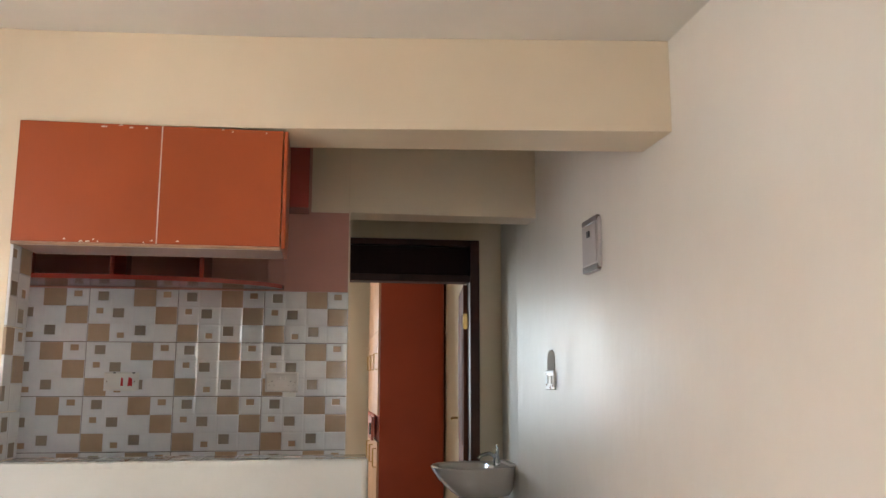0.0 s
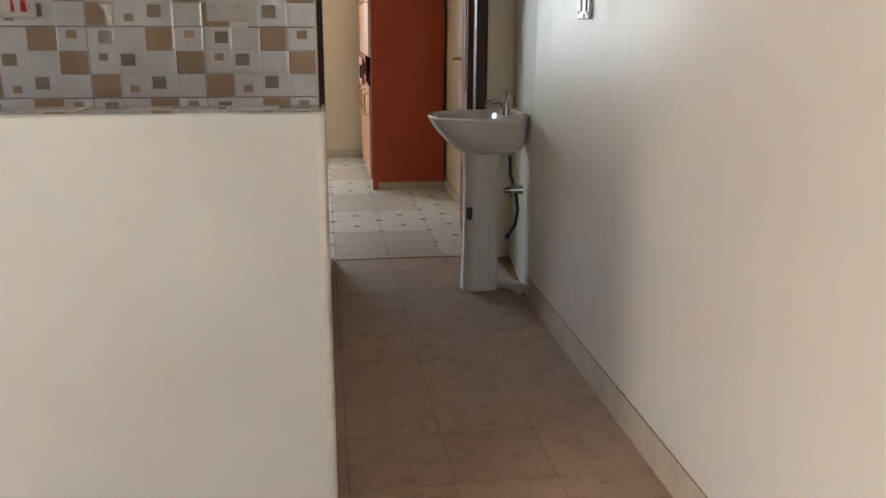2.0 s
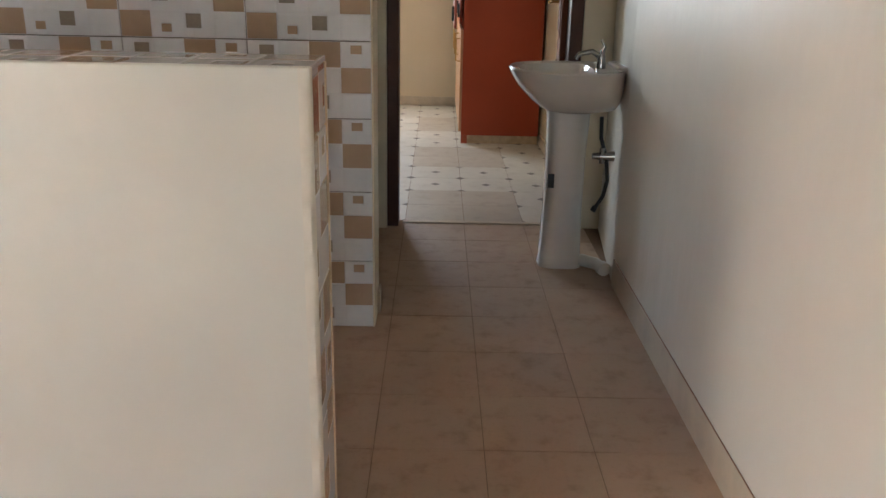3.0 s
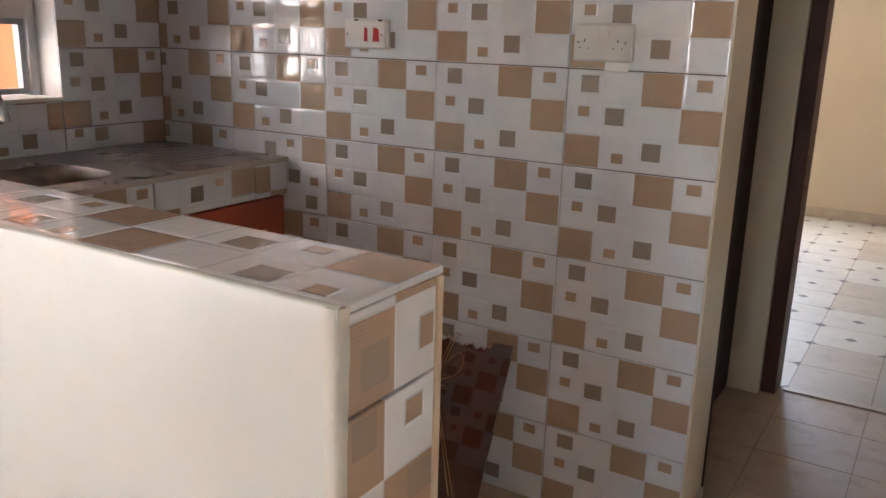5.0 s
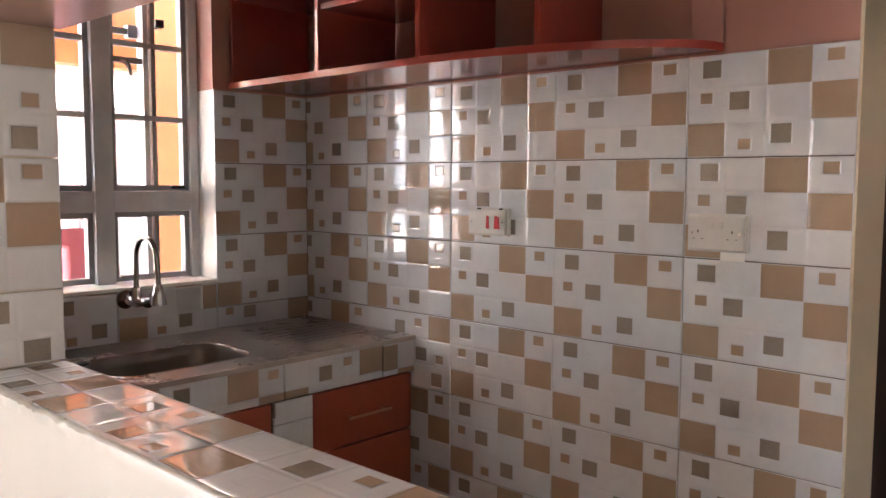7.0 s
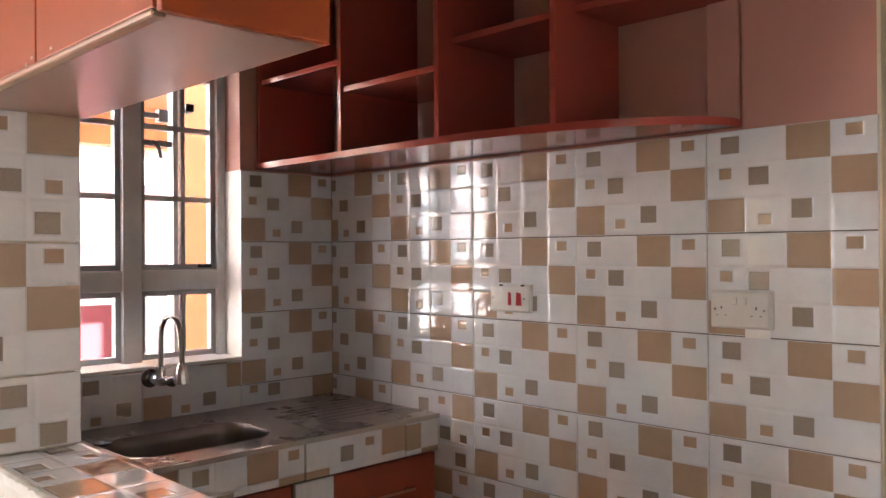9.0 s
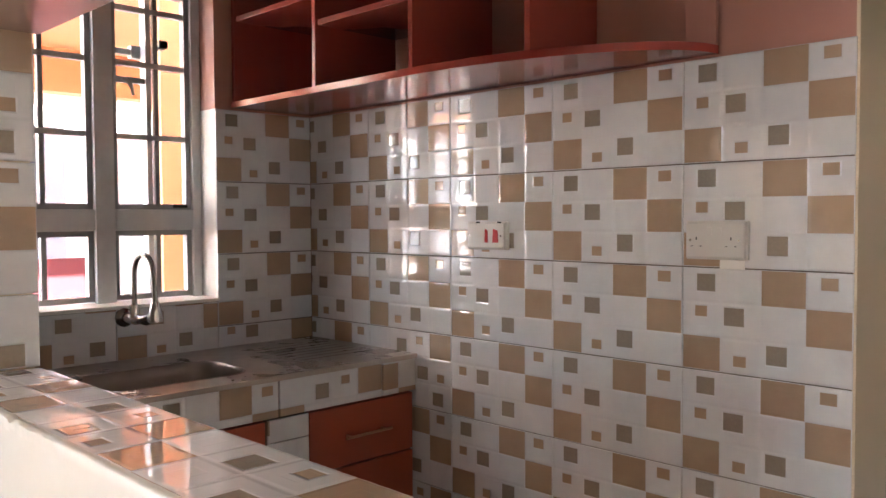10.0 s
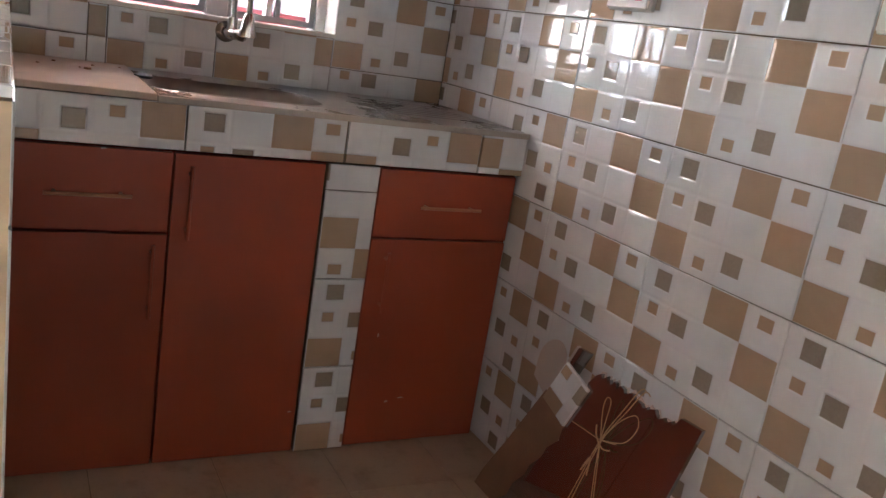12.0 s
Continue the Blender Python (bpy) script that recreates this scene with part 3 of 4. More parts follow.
# ---- breast-wall and pier tiles, counter tiles, wall tiles ----
for i in range(3):                        # top of the breast wall, cut tiles turned round
    tile(wall_half, (0.024 - TW * (i + 1), YH1 - TH, ZH), (1, 0, 0), (0, 1, 0), mat_tile, u0=(0.135 if i == 2 else 0.0), v0=TH - (YH1 - YH0) + 0.0128, flip=True)
for z0, z1 in ((0.975, 1.0815), (0.71, 0.974), (0.46, 0.709), (0.21, 0.459), (0.0, 0.209)):
    tile(wall_half, (0.022, YH0 + 0.012, 0), (0, 1, 0), (0, 0, 1), mat_end_tile, u0=0.0, u1=YH1 - YH0 - 0.024, v0=z0, v1=z1, thick=0.01)
pw = YH1 - YH0 - 0.012
for k, (zz, fl, u1) in enumerate(((0.982, False, 0.186), (1.232, False, TW), (1.482, True, TW), (1.732, False, TW), (1.982, True, TW))):
    v0, v1 = (ZH + 0.001 - zz if k == 0 else 0.0), (2.1 - zz if k == 4 else TH)
    tile(bpy.data.objects["wall_pier"], (XP, YH1 - u1, zz), (0, 1, 0), (0, 0, 1), mat_tile, u0=u1 - pw, u1=u1, v0=v0, v1=v1, flip=fl)

for c in range(4):                        # kitchen side of the breast wall and, below its top, of the pier
    for k in range(5 if c < 3 else 4):
        tile(wall_half, (0.012 - TW * c, YH1, TH * k), (-1, 0, 0), (0, 0, 1), mat_tile, u1=(0.165 if c == 3 else 0.25 if c == 2 and k == 4 else TW), v1=(TH if k < 4 else 0.08))
for c in range(5):                        # the big wall
    for r in range(7):
        tile(wall_tiled, (-TW * (c + 1), YT, TH * r), (1, 0, 0), (0, 0, 1), mat_tile, u0=(0.4 * 5 - 1.94 - 0.001 if c == 4 else 0.0), flip=(c == 3 and r in (0, 1, 3)))
for r in range(7):                        # window wall, right of the window
    if r > 3:
        tile(wall_window, (XK, 3.546, TH * r), (0, 1, 0), (0, 0, 1), mat_tile, u1=0.3945)
tile(wall_window, (XK, 3.19, 0.916), (0, 1, 0), (0, 0, 1), mat_tile, u1=0.356, v1=0.172)
tile(wall_window, (XK, 2.895, 0.916), (0, 1, 0), (0, 0, 1), mat_tile, u1=0.295, v1=0.172)
tile(wall_window, (XK, 2.895 - TW, 0.916), (0, 1, 0), (0, 0, 1), mat_tile, u0=TW - 0.049, v1=0.172)
tile(wall_window, (XK, 3.546, 0.8375), (0, 1, 0), (0, 0, 1), mat_tile, u1=0.3945, v0=0.088, v1=0.1625)
for r in range(3, 7):                     # left of the window
    tile(wall_window, (XK, 2.846 - TW, TH * r), (0, 1, 0), (0, 0, 1), mat_tile, u0=TW - 0.186, v0=(0.17 if r == 3 else 0.0))

# ---- counter with sink ----
XC = -1.36
counter = thing("base_cabinet", XC, 2.66, 0, "red-brown laminate kitchen base cabinets under a tiled counter front", "cabinet")


def cpart(name, x0, x1, y0, y1, z0, z1, mat, label="", bevel=0.002, parent=None):
    bm = boxes((x0 - XC, x1 - XC, y0 - 2.66, y1 - 2.66, z0, z1), bevel=bevel)
    return part(name, bm, mat, parent or counter, label)


cpart("carcass", XK + 0.001, XC - 0.03, 2.662, 3.936, 0.001, 0.80, mat_maroon)
cpart("pillar", XC - 0.03, XC - 0.009, 3.368, 3.508, 0.001, 0.803, mat_grout, "tiled pillar between the doors")
cpart("front_rail", XC - 0.05, XC - 0.009, 2.662, 3.938, 0.806, 0.912, mat_grout, "tiled counter front")


def front(name, y0, y1, z0, z1, handle):
    d = cpart(name, XC - 0.024, XC - 0.006, y0, y1, z0, z1, mat_red, bevel=0.0025)
    (hy0, hz0), (hy1, hz1) = handle
    bm = bmesh.new()
    a, b = Vector((0.02, hy0 - 2.66, hz0)), Vector((0.02, hy1 - 2.66, hz1))
    tube(bm, [a, b], 0.0045, 8)
    for e in (a.lerp(b, 0.12), a.lerp(b, 0.88)):
        tube(bm, [e, e - Vector((0.027, 0, 0))], 0.004, 8)
    part("handle", bm, mat_handle if handle[0][1] == handle[1][1] else mat_red, d, "slim bar handle", smooth=True)
    return d


front("drawer_front", 2.664, 2.994, 0.61, 0.800, ((2.728, 0.698), (2.908, 0.698)))
front("cabinet_door", 2.664, 2.994, 0.004, 0.604, ((2.961, 0.585), (2.961, 0.405)))
front("cabinet_door", 2.999, 3.362, 0.004, 0.800, ((3.035, 0.775), (3.035, 0.6)))
front("drawer_front", 3.512, 3.925, 0.616, 0.800, ((3.63, 0.706), (3.812, 0.706)))
front("cabinet_door", 3.512, 3.925, 0.004, 0.610, ((3.558, 0.58), (3.558, 0.41)))
for y, z, w, h in ((3.62, 0.13, 0.012, 0.006), (3.66, 0.14, 0.02, 0.004), (3.57, 0.33, 0.004, 0.012), (3.34, 0.12, 0.01, 0.004), (2.84, 0.797, 0.014, 0.004)):
    bm = bmesh.new()
    prism(bm, [(y - 2.66, z), (y - 2.66 + w, z + h * 0.4), (y - 2.66 + w * 0.6, z + h), (y - 2.66 + w * 0.1, z + h * 0.7)], -0.0058, -0.0052, lambda a, b, c: (c, a, b))
    part("paint_chip", bm, mat_fluff, counter, "pale scratch")
# counter front tiles
for y0, u0, u1, fl in ((3.017 - TW, 0.045, TW, True), (3.017, 0.0, 0.387, False), (3.391, 0.016, TW, True)):
    tile(counter, (XC - XC, y0 - 2.66, 0.914 - TH), (0, 1, 0), (0, 0, 1), mat_tile, u0=u0, u1=u1, v0=TH - 0.108, flip=fl)
tile(counter, (0, 3.793 - 0.035 - 2.66, 0.806 - 0.066), (0, 1, 0), (0, 0, 1), mat_tile, u0=0.035, u1=0.178, v0=0.066, v1=0.174, flip=True)
for z0, v0, v1, fl in ((0.0, 0.002, TH, False), (0.25, 0, TH, False), (0.5, 0, 0.236, True)):
    tile(counter, (0, 3.366 - 2.66, z0), (0, 1, 0), (0, 0, 1), mat_tile, u0=0.0, u1=0.142, v0=v0, v1=v1, flip=fl)
tile(counter, (0, 3.366 - 2.66 - 0.1515, 0.736 - 0.09), (0, 1, 0), (0, 0, 1), mat_tile, u0=0.1515, u1=0.2935, v0=0.09, v1=0.158)

# worktop sheet with a sunk bowl
sink = thing("sink", -1.6, 3.17, 0.915, "stained steel sink with one bowl and a drainboard, dusty", "sink")
bowl_loop = rounded(0, 0, 0.135, 0.215, 0.075, 7)
n = len(bowl_loop)
x0, x1, y0, y1 = XK + 1.6 + 0.001, XC + 1.6 + 0.004, 2.95 - 3.17, 3.938 - 3.17
outer = []
for px, py in bowl_loop:                  # matching points on the sheet's border
    hx, hy = px / 0.135, py / 0.215
    k = 1 / max(abs(hx), abs(hy))
    hx, hy = hx * k, hy * k
    outer.append((hx * (x1 if hx > 0 else -x0), hy * (y1 if hy > 0 else -y0)))
bm = bmesh.new()
loft(bm, [[(a, b, 0.002) for a, b in outer], [(a, b, 0.012) for a, b in outer], [(a * 1.06, b * 1.04, 0.012) for a, b in bowl_loop], [(a * 1.03, b * 1.02, 0.0145) for a, b in bowl_loop]], True, False)
bm.faces.ensure_lookup_table()
bmesh.ops.delete(bm, geom=[f for f in bm.faces if len(f.verts) > 4], context="FACES")
part("drainboard", bm, mat_top, sink, "steel sheet with dark stains")
bm = bmesh.new()
loft(bm, [[(a * s, b * s2, z) for a, b in bowl_loop] for s, s2, z in ((1.03, 1.02, 0.0145), (1.0, 1.0, 0.010), (0.97, 0.98, -0.02), (0.93, 0.95, -0.11), (0.84, 0.9, -0.135), (0.2, 0.14, -0.142))], False, True)
part("bowl", bm, mat_bowl, sink, "brushed steel bowl", smooth=True)
bm = bmesh.new()
for i in range(7):
    x = -0.19 + i * 0.045
    tube(bm, [(x, 0.42, 0.0078), (x, 0.44, 0.0086), (x, 0.69, 0.0086), (x, 0.71, 0.0078)], 0.005, 8)
part("drain_ribs", bm, mat_top, sink, smooth=True)
bm = boxes((x1 - 0.006, x1 + 0.002, y0, y1, -0.003, 0.0125), bevel=0.002)
part("front_edge", bm, mat_edge_grey, sink, "pale worn front edge")
board = part("worktop_board", boxes((XK + 0.001, XC + 0.006, 2.662, 2.949, 0.915, 0.931), bevel=0.003), mat_board)
tagged(board, "tan worktop board beside the sink, dusty with crumbs", "worktop")
bm = bmesh.new()
random.seed(8)
for _ in range(6):
    x, y, s = random.uniform(-1.88, -1.7), random.uniform(2.7, 2.93), random.uniform(0.003, 0.014)
    prism(bm, [(x + s * math.cos(a) * random.uniform(0.6, 1.2), y + s * 0.7 * math.sin(a) * random.uniform(0.6, 1.2)) for a in (0, 1.2, 2.3, 3.6, 4.9)], 0.931, 0.931 + s * 0.4)
crumbs = part("plaster_crumbs", bm, mat_card)
tagged(crumbs, "brown crumbs of plaster lying on the worktop", "debris", kind="stuff")
plug = thing("sink_plug", -1.70, 2.965, 0.927, "small black rubber sink plug lying beside the bowl", "plug")
bm = bmesh.new()
loft(bm, [[(a, b, z) for a, b in arc(0, 0, r, 0, 342, 19)] for r, z in ((0.02, 0.0), (0.024, 0.003), (0.024, 0.007), (0.017, 0.009), (0.006, 0.014))])
part("disc", bm, mat_black, plug, smooth=True)

# wall tap with a swan neck
tap = thing("kitchen_tap", XK, 3.215, 1.062, "chrome wall-mounted swan-neck tap over the sink", "tap")
bm = bmesh.new()
loft(bm, [[(z, a, b) for a, b in arc(0, 0, r, 0, 345, 23)] for r, z in ((0.03, 0.0), (0.03, 0.006), (0.022, 0.014), (0.017, 0.018))])
part("flange", bm, mat_dark_chrome, tap, smooth=True)
bm = bmesh.new()
tube(bm, [(0.015, 0, 0), (0.05, 0, 0), (0.075, 0.004, 0), (0.1, 0.014, 0)], [0.016, 0.016, 0.018, 0.014], 14)
tube(bm, [(0.072, 0.002, -0.012), (0.072, 0.002, 0.045)], [0.017, 0.015], 14)
part("body", bm, mat_chrome, tap, smooth=True)
bm = bmesh.new()
neck = [(0.072, 0.002, 0.04), (0.073, 0.002, 0.13)] + [(0.073 + 0.05 * (1 - math.cos(a)), 0.002 + 0.008 * (1 - math.cos(a)), 0.14 + 0.062 * math.sin(a)) for a in [math.pi * k / 14 for k in range(15)]] + [(0.175, 0.019, 0.1), (0.177, 0.02, 0.06)]
tube(bm, neck, 0.0085, 12)
part("spout", bm, mat_dark_chrome, tap, "chrome swan neck", smooth=True)
bm = bmesh.new()
loft(bm, [[(0.177 + a, 0.02 + b, z) for a, b in arc(0, 0, r, 0, 345, 23)] for r, z in ((0.009, 0.062), (0.014, 0.055), (0.019, 0.03), (0.024, 0.006), (0.024, 0.0), (0.018, -0.002))])
part("aerator", bm, mat_chrome, tap, "bell-shaped outlet", smooth=True)
bm = bmesh.new()
tube(bm, [(0.1, 0.014, 0), (0.118, 0.02, 0.0), (0.13, 0.024, 0.004)], [0.016, 0.018, 0.012], 12)
part("knob", bm, mat_dark_chrome, tap, smooth=True)

# ---- orange wall cabinet over the breast wall ----
cab = thing("wall_cabinet", -1.02, 2.44, 1.737, "orange-red laminate wall cabinet with two doors, chipped along its edges", "cabinet")
CX = 1.02
part("body", boxes((-0.014, CX - 0.262, 0.02, 0.222, 0.004, 0.357), bevel=0.002), mat_maroon, cab)
part("bottom_panel", boxes((-0.014, CX - 0.255, 0.0, 0.225, -0.014, 0.003), bevel=0.002), mat_under, cab, "mauve-grey underside")
for a, b in ((-0.012, 0.396), (0.400, CX - 0.258)):
    d = part("door", boxes((a, b, -0.005, 0.018, -0.009, 0.357), bevel=0.002), mat_orange, cab, "orange-red door")
part("door_gap", boxes((0.3965, 0.3995, -0.003, 0.01, -0.008, 0.357)), mat_fluff, cab, "white raw edge between the doors")
random.seed(4)
for _ in range(16):
    x, z = random.uniform(0.0, 0.75), random.choice((-0.008, 0.351, 0.345, -0.002))
    w = random.uniform(0.004, 0.016)
    bm = bmesh.new()
    prism(bm, [(x, z), (x + w, z + 0.001), (x + w * 0.7, z + 0.005), (x + w * 0.2, z + 0.004)], -0.006, -0.0049, lambda a, b, c: (a, c, b))
    part("edge_chip", bm, mat_fluff, cab, "white chip")
part("edge_band", boxes((-0.012, CX - 0.256, -0.008, 0.011, -0.019, -0.0095), bevel=0.004), mat_band, cab, "worn front edge band")
part("side_panel", boxes((CX - 0.2555, CX - 0.243, -0.002, 0.225, -0.014, 0.357), bevel=0.002), mat_orange, cab, "orange-red side panel")

# ---- open maroon shelves on the tiled wall ----
shelf = thing("wall_shelf", -1.0, YT, 1.755, "open maroon laminate wall shelf with rounded end, empty", "shelf")
SX = 1.0


def plan(depth, xe, xs):
    """Plan of a shelf board: straight front, then a long curve back to the wall."""
    pts = [(XK + SX + 0.002, 0.0), (XK + SX + 0.002, -depth), (xs + SX, -depth)]
    for k in range(1, 13):
        a = math.pi / 2 * k / 12
        pts.append((xs + SX + (xe - xs) * math.sin(a), -depth * math.cos(a)))
    return pts


bm = bmesh.new()
prism(bm, plan(0.335, -0.31, -1.05), 0.0, 0.02)
part("bottom_board", bm, mat_maroon, shelf)
bm = bmesh.new()
prism(bm, plan(0.335, -0.25, -1.0), 0.76, 0.78)
part("top_board", bm, mat_maroon, shelf, "top board near the ceiling")
bm = bmesh.new()
prism(bm, [(-0.651 + SX, -0.001)] + [(-0.651 + SX + 0.34 * math.sin(math.pi / 2 * k / 12), -0.2 * math.cos(math.pi / 2 * k / 12)) for k in range(13)], 0.31, 0.328)
part("corner_shelf", bm, mat_maroon, shelf, "rounded corner shelf")
part("end_box", boxes((-0.65 + SX, -0.2 + SX, -0.17, -0.001, 0.375, 0.759), bevel=0.002), mat_maroon, shelf)
for x, d in ((XK + 0.012, 0.33), (-1.46, 0.33), (-1.03, 0.325), (-0.66, 0.282)):
    part("divider", boxes((x + SX - 0.009, x + SX + 0.009, -d, -0.002, 0.02, 0.76), bevel=0.0015), mat_maroon, shelf)
for x0_, x1_, z, d in ((XK + 0.021, -1.469, 0.305, 0.32), (-1.451, -1.039, 0.215, 0.32), (-1.021, -0.669, 0.295, 0.27)):
    part("shelf_board", boxes((x0_ + SX, x1_ + SX, -d, -0.002, z - 0.009, z + 0.009), bevel=0.0015), mat_maroon, shelf)
part("end_strip", boxes((-0.39 + SX, -0.31 + SX, -0.012, -0.001, 0.02, 0.36), bevel=0.001), mat_pink, shelf, "pink backing strip")

# ---- sockets ----
def socket(name, x, z, w, h, label, red):
    s = thing(name, x, YT, z, label, "socket")
    bm = boxes((-w / 2 - 0.004, w / 2 + 0.004, -0.014, -0.0005, -h / 2 - 0.003, h / 2 + 0.003), bevel=0.003)
    part("back_box", bm, mat_plastic, s)
    bm = boxes((-w / 2, w / 2, -0.024, -0.0135, -h / 2, h / 2), bevel=0.004)
    plate = part("plate", bm, mat_plastic, s)
    if red:
        for dx, sw in ((0.0, 0.011), (0.036, 0.021)):
            bm = bmesh.new()
            prism(bm, [(-sw / 2, -0.02), (sw / 2, -0.02), (sw * 0.36, 0.016), (-sw * 0.36, 0.02)], -0.0275, -0.0235, lambda a, b, c: (a + dx + 0.006, c, b))
            part("rocker", bm, mat_red_plastic, plate, "red rocker switch")
        for dx in (-0.03, 0.055):
            part("clip", boxes((dx - 0.006, dx + 0.006, -0.0245, -0.02, h / 2 - 0.002, h / 2 + 0.003)), mat_black, plate)
    else:
        for dx in (-0.012, 0.012):
            part("rocker", boxes((dx - 0.007, dx + 0.007, -0.0275, -0.0235, 0.012, 0.03), bevel=0.0015), mat_plastic, plate)
        for dx in (-0.045, 0.042):
            for ddx, dz, ww, hh in ((0, 0.004, 0.003, 0.007), (-0.011, -0.014, 0.005, 0.002), (0.011, -0.014, 0.005, 0.002)):
                part("hole", boxes((dx + ddx - ww / 2, dx + ddx + ww / 2, -0.0246, -0.0238, dz - hh / 2, dz + hh / 2)), mat_black, plate)
    for dx in (-w / 2 + 0.012, w / 2 - 0.012):
        bm = bmesh.new()
        loft(bm, [[(dx + a, y, b) for a, b in arc(0, 0, r, 0, 324, 9)] for r, y in ((0.0035, -0.0235), (0.003, -0.0248))])
        part("screw", bm, mat_chrome, plate, smooth=True)
    return s


socket("cooker_switch", -1.033, 1.318, 0.146, 0.078, "white plastic cooker switch with red rockers on the tiles", True)
double = socket("double_socket", -0.306, 1.316, 0.146, 0.086, "white plastic double socket on the tiles, dusty", False)
part("filler_patch", boxes((0.004, 0.066, -0.003, -0.0004, -0.068, -0.047), bevel=0.001), mat_sill, double, "white filler under the plate")

# ---- right wall fittings ----
sw = thing("light_switch", XR, 3.715, 1.328, "white double light switch, grubby, with a bare patch of plaster above", "switch")
part("plate", boxes((-0.011, -0.0005, -0.068, 0.068, -0.045, 0.045), bevel=0.004), mat_plastic, sw)
for dy in (-0.03, 0.03):
    part("rocker", boxes((-0.016, -0.0105, dy - 0.013, dy + 0.013, -0.018, 0.022), bevel=0.002), mat_plastic, sw)
for dy, dz, r in ((0.05, -0.018, 0.011), (-0.012, -0.034, 0.012), (0.058, 0.03, 0.006), (-0.055, -0.026, 0.008)):
    bm = bmesh.new()
    prism(bm, [(dy + r * math.cos(a) * k, dz + r * 0.8 * math.sin(a)) for a, k in ((0, 1), (1.1, 0.7), (2.0, 1.1), (3.1, 0.9), (4.2, 1.2), (5.3, 0.8))], -0.0116, -0.0106, lambda a, b, c: (c, a, b))
    part("scorch", bm, mat_card, sw, "brown stain")
bm = bmesh.new()
prism(bm, [(-0.062, 0.046), (0.062, 0.046), (0.066, 0.085)] + arc(0, 0.1, 0.062, 10, 170, 10, 0.042) + [(-0.06, 0.08)], -0.0022, -0.0003, lambda a, b, c: (c, a, b))
part("plaster_patch", bm, mat_plaster_edge, sw, "bare plaster patch")
cu = thing("meter_box", XR, 3.06, 1.865, "small grey fuse box cover with dark corners", "fuse box")
bm = bmesh.new()
loft(bm, [[(x, a, b) for a, b in rounded(0, 0, hy, hz, 0.03, 5)] for x, hy, hz in ((-0.0005, 0.1, 0.112), (-0.012, 0.1, 0.112), (-0.016, 0.096, 0.108))])
part("case", bm, mat_grey_cover, cu)
part("face", boxes((-0.02, -0.0155, -0.084, 0.084, -0.082, 0.082), bevel=0.003), mat_grey_cover, cu)
part("breaker", boxes((-0.026, -0.0195, -0.014, 0.014, 0.03, 0.055), bevel=0.002), mat_black, cu, "black breaker")
part("label_strip", boxes((-0.0165, -0.0155, -0.07, 0.07, -0.1, -0.09)), mat_plastic, cu, "white label strip")
for z0, z1 in ((-0.108, -0.083), (0.083, 0.108)):
    part("end_cap", boxes((-0.0185, -0.0008, -0.094, 0.094, z0, z1), bevel=0.004), mat_dark_cap, cu, "dark brown end")

# ---- pedestal washbasin ----
basin = thing("washbasin", 0.76, 4.66, 0, "white ceramic washbasin on a pedestal, dusty", "washbasin")


def basin_ring(front, back, side, z, n_=36):
    out = []
    for k in range(n_):
        a = 2 * math.pi * k / n_
        c, s = math.cos(a), math.sin(a)
        e = 0.5 if c > 0 else 1.1
        x = (back if c > 0 else front) * math.copysign(abs(c) ** e, c)
        out.append((x, side * math.copysign(abs(s) ** 0.75, s), z))
    return out


bm = bmesh.new()
loft(bm, [basin_ring(0.085, 0.1, 0.08, 0.672), basin_ring(0.12, 0.19, 0.12, 0.69), basin_ring(0.165, 0.206, 0.17, 0.725), basin_ring(0.215, 0.209, 0.205, 0.776), basin_ring(0.25, 0.21, 0.222, 0.83), basin_ring(0.256, 0.21, 0.225, 0.845), basin_ring(0.248, 0.208, 0.22, 0.853), basin_ring(0.215, 0.09, 0.19, 0.846), basin_ring(0.17, 0.06, 0.15, 0.78), basin_ring(0.06, 0.03, 0.05, 0.735)])
part("bowl", bm, mat_ceramic, basin, smooth=True)
bm = bmesh.new()
loft(bm, [[(0.0 + a, b, z) for a, b in rounded(0, 0, hx, hy, 0.055, 5)] for hx, hy, z in ((0.094, 0.085, 0.001), (0.09, 0.08, 0.03), (0.082, 0.075, 0.25), (0.082, 0.075, 0.5), (0.088, 0.082, 0.684))])
part("pedestal", bm, mat_ceramic, basin, smooth=True)
part("sticker", boxes((-0.078, -0.052, -0.0815, -0.07, 0.36, 0.42), bevel=0.001), mat_black, basin, "black sticker")
bm = bmesh.new()
tube(bm, [(0.12, 0.0, 0.848), (0.12, 0, 0.9)], [0.02, 0.016], 14)
tube(bm, [(0.12, 0, 0.893), (0.08, 0, 0.915), (0.03, 0, 0.905), (0.015, 0, 0.885)], [0.013, 0.011, 0.01, 0.009], 12)
tube(bm, [(0.12, 0, 0.9), (0.13, 0, 0.935), (0.118, 0, 0.962)], [0.013, 0.008, 0.006], 10)
part("tap", bm, mat_dark_chrome, basin, "small chrome pillar tap", smooth=True)
part("splash_ledge", boxes((0.172, 0.212, -0.13, 0.13, 0.845, 0.866), bevel=0.008), mat_ceramic, basin)
waste = thing("waste_pipe", 0.93, 4.62, 0.03, "white plastic waste pipe by the floor behind the pedestal", "pipe")
bm = bmesh.new()
tube(bm, [(-0.08, 0.0, 0.0), (-0.02, -0.05, 0.0), (0.005, -0.12, -0.002)], 0.026, 12)
part("pipe", bm, mat_plastic, waste, smooth=True)
bm = bmesh.new()
tube(bm, [(-0.005, -0.09, -0.001), (0.005, -0.12, -0.002)], 0.03, 12)
part("collar", bm, mat_plastic, waste, smooth=True)
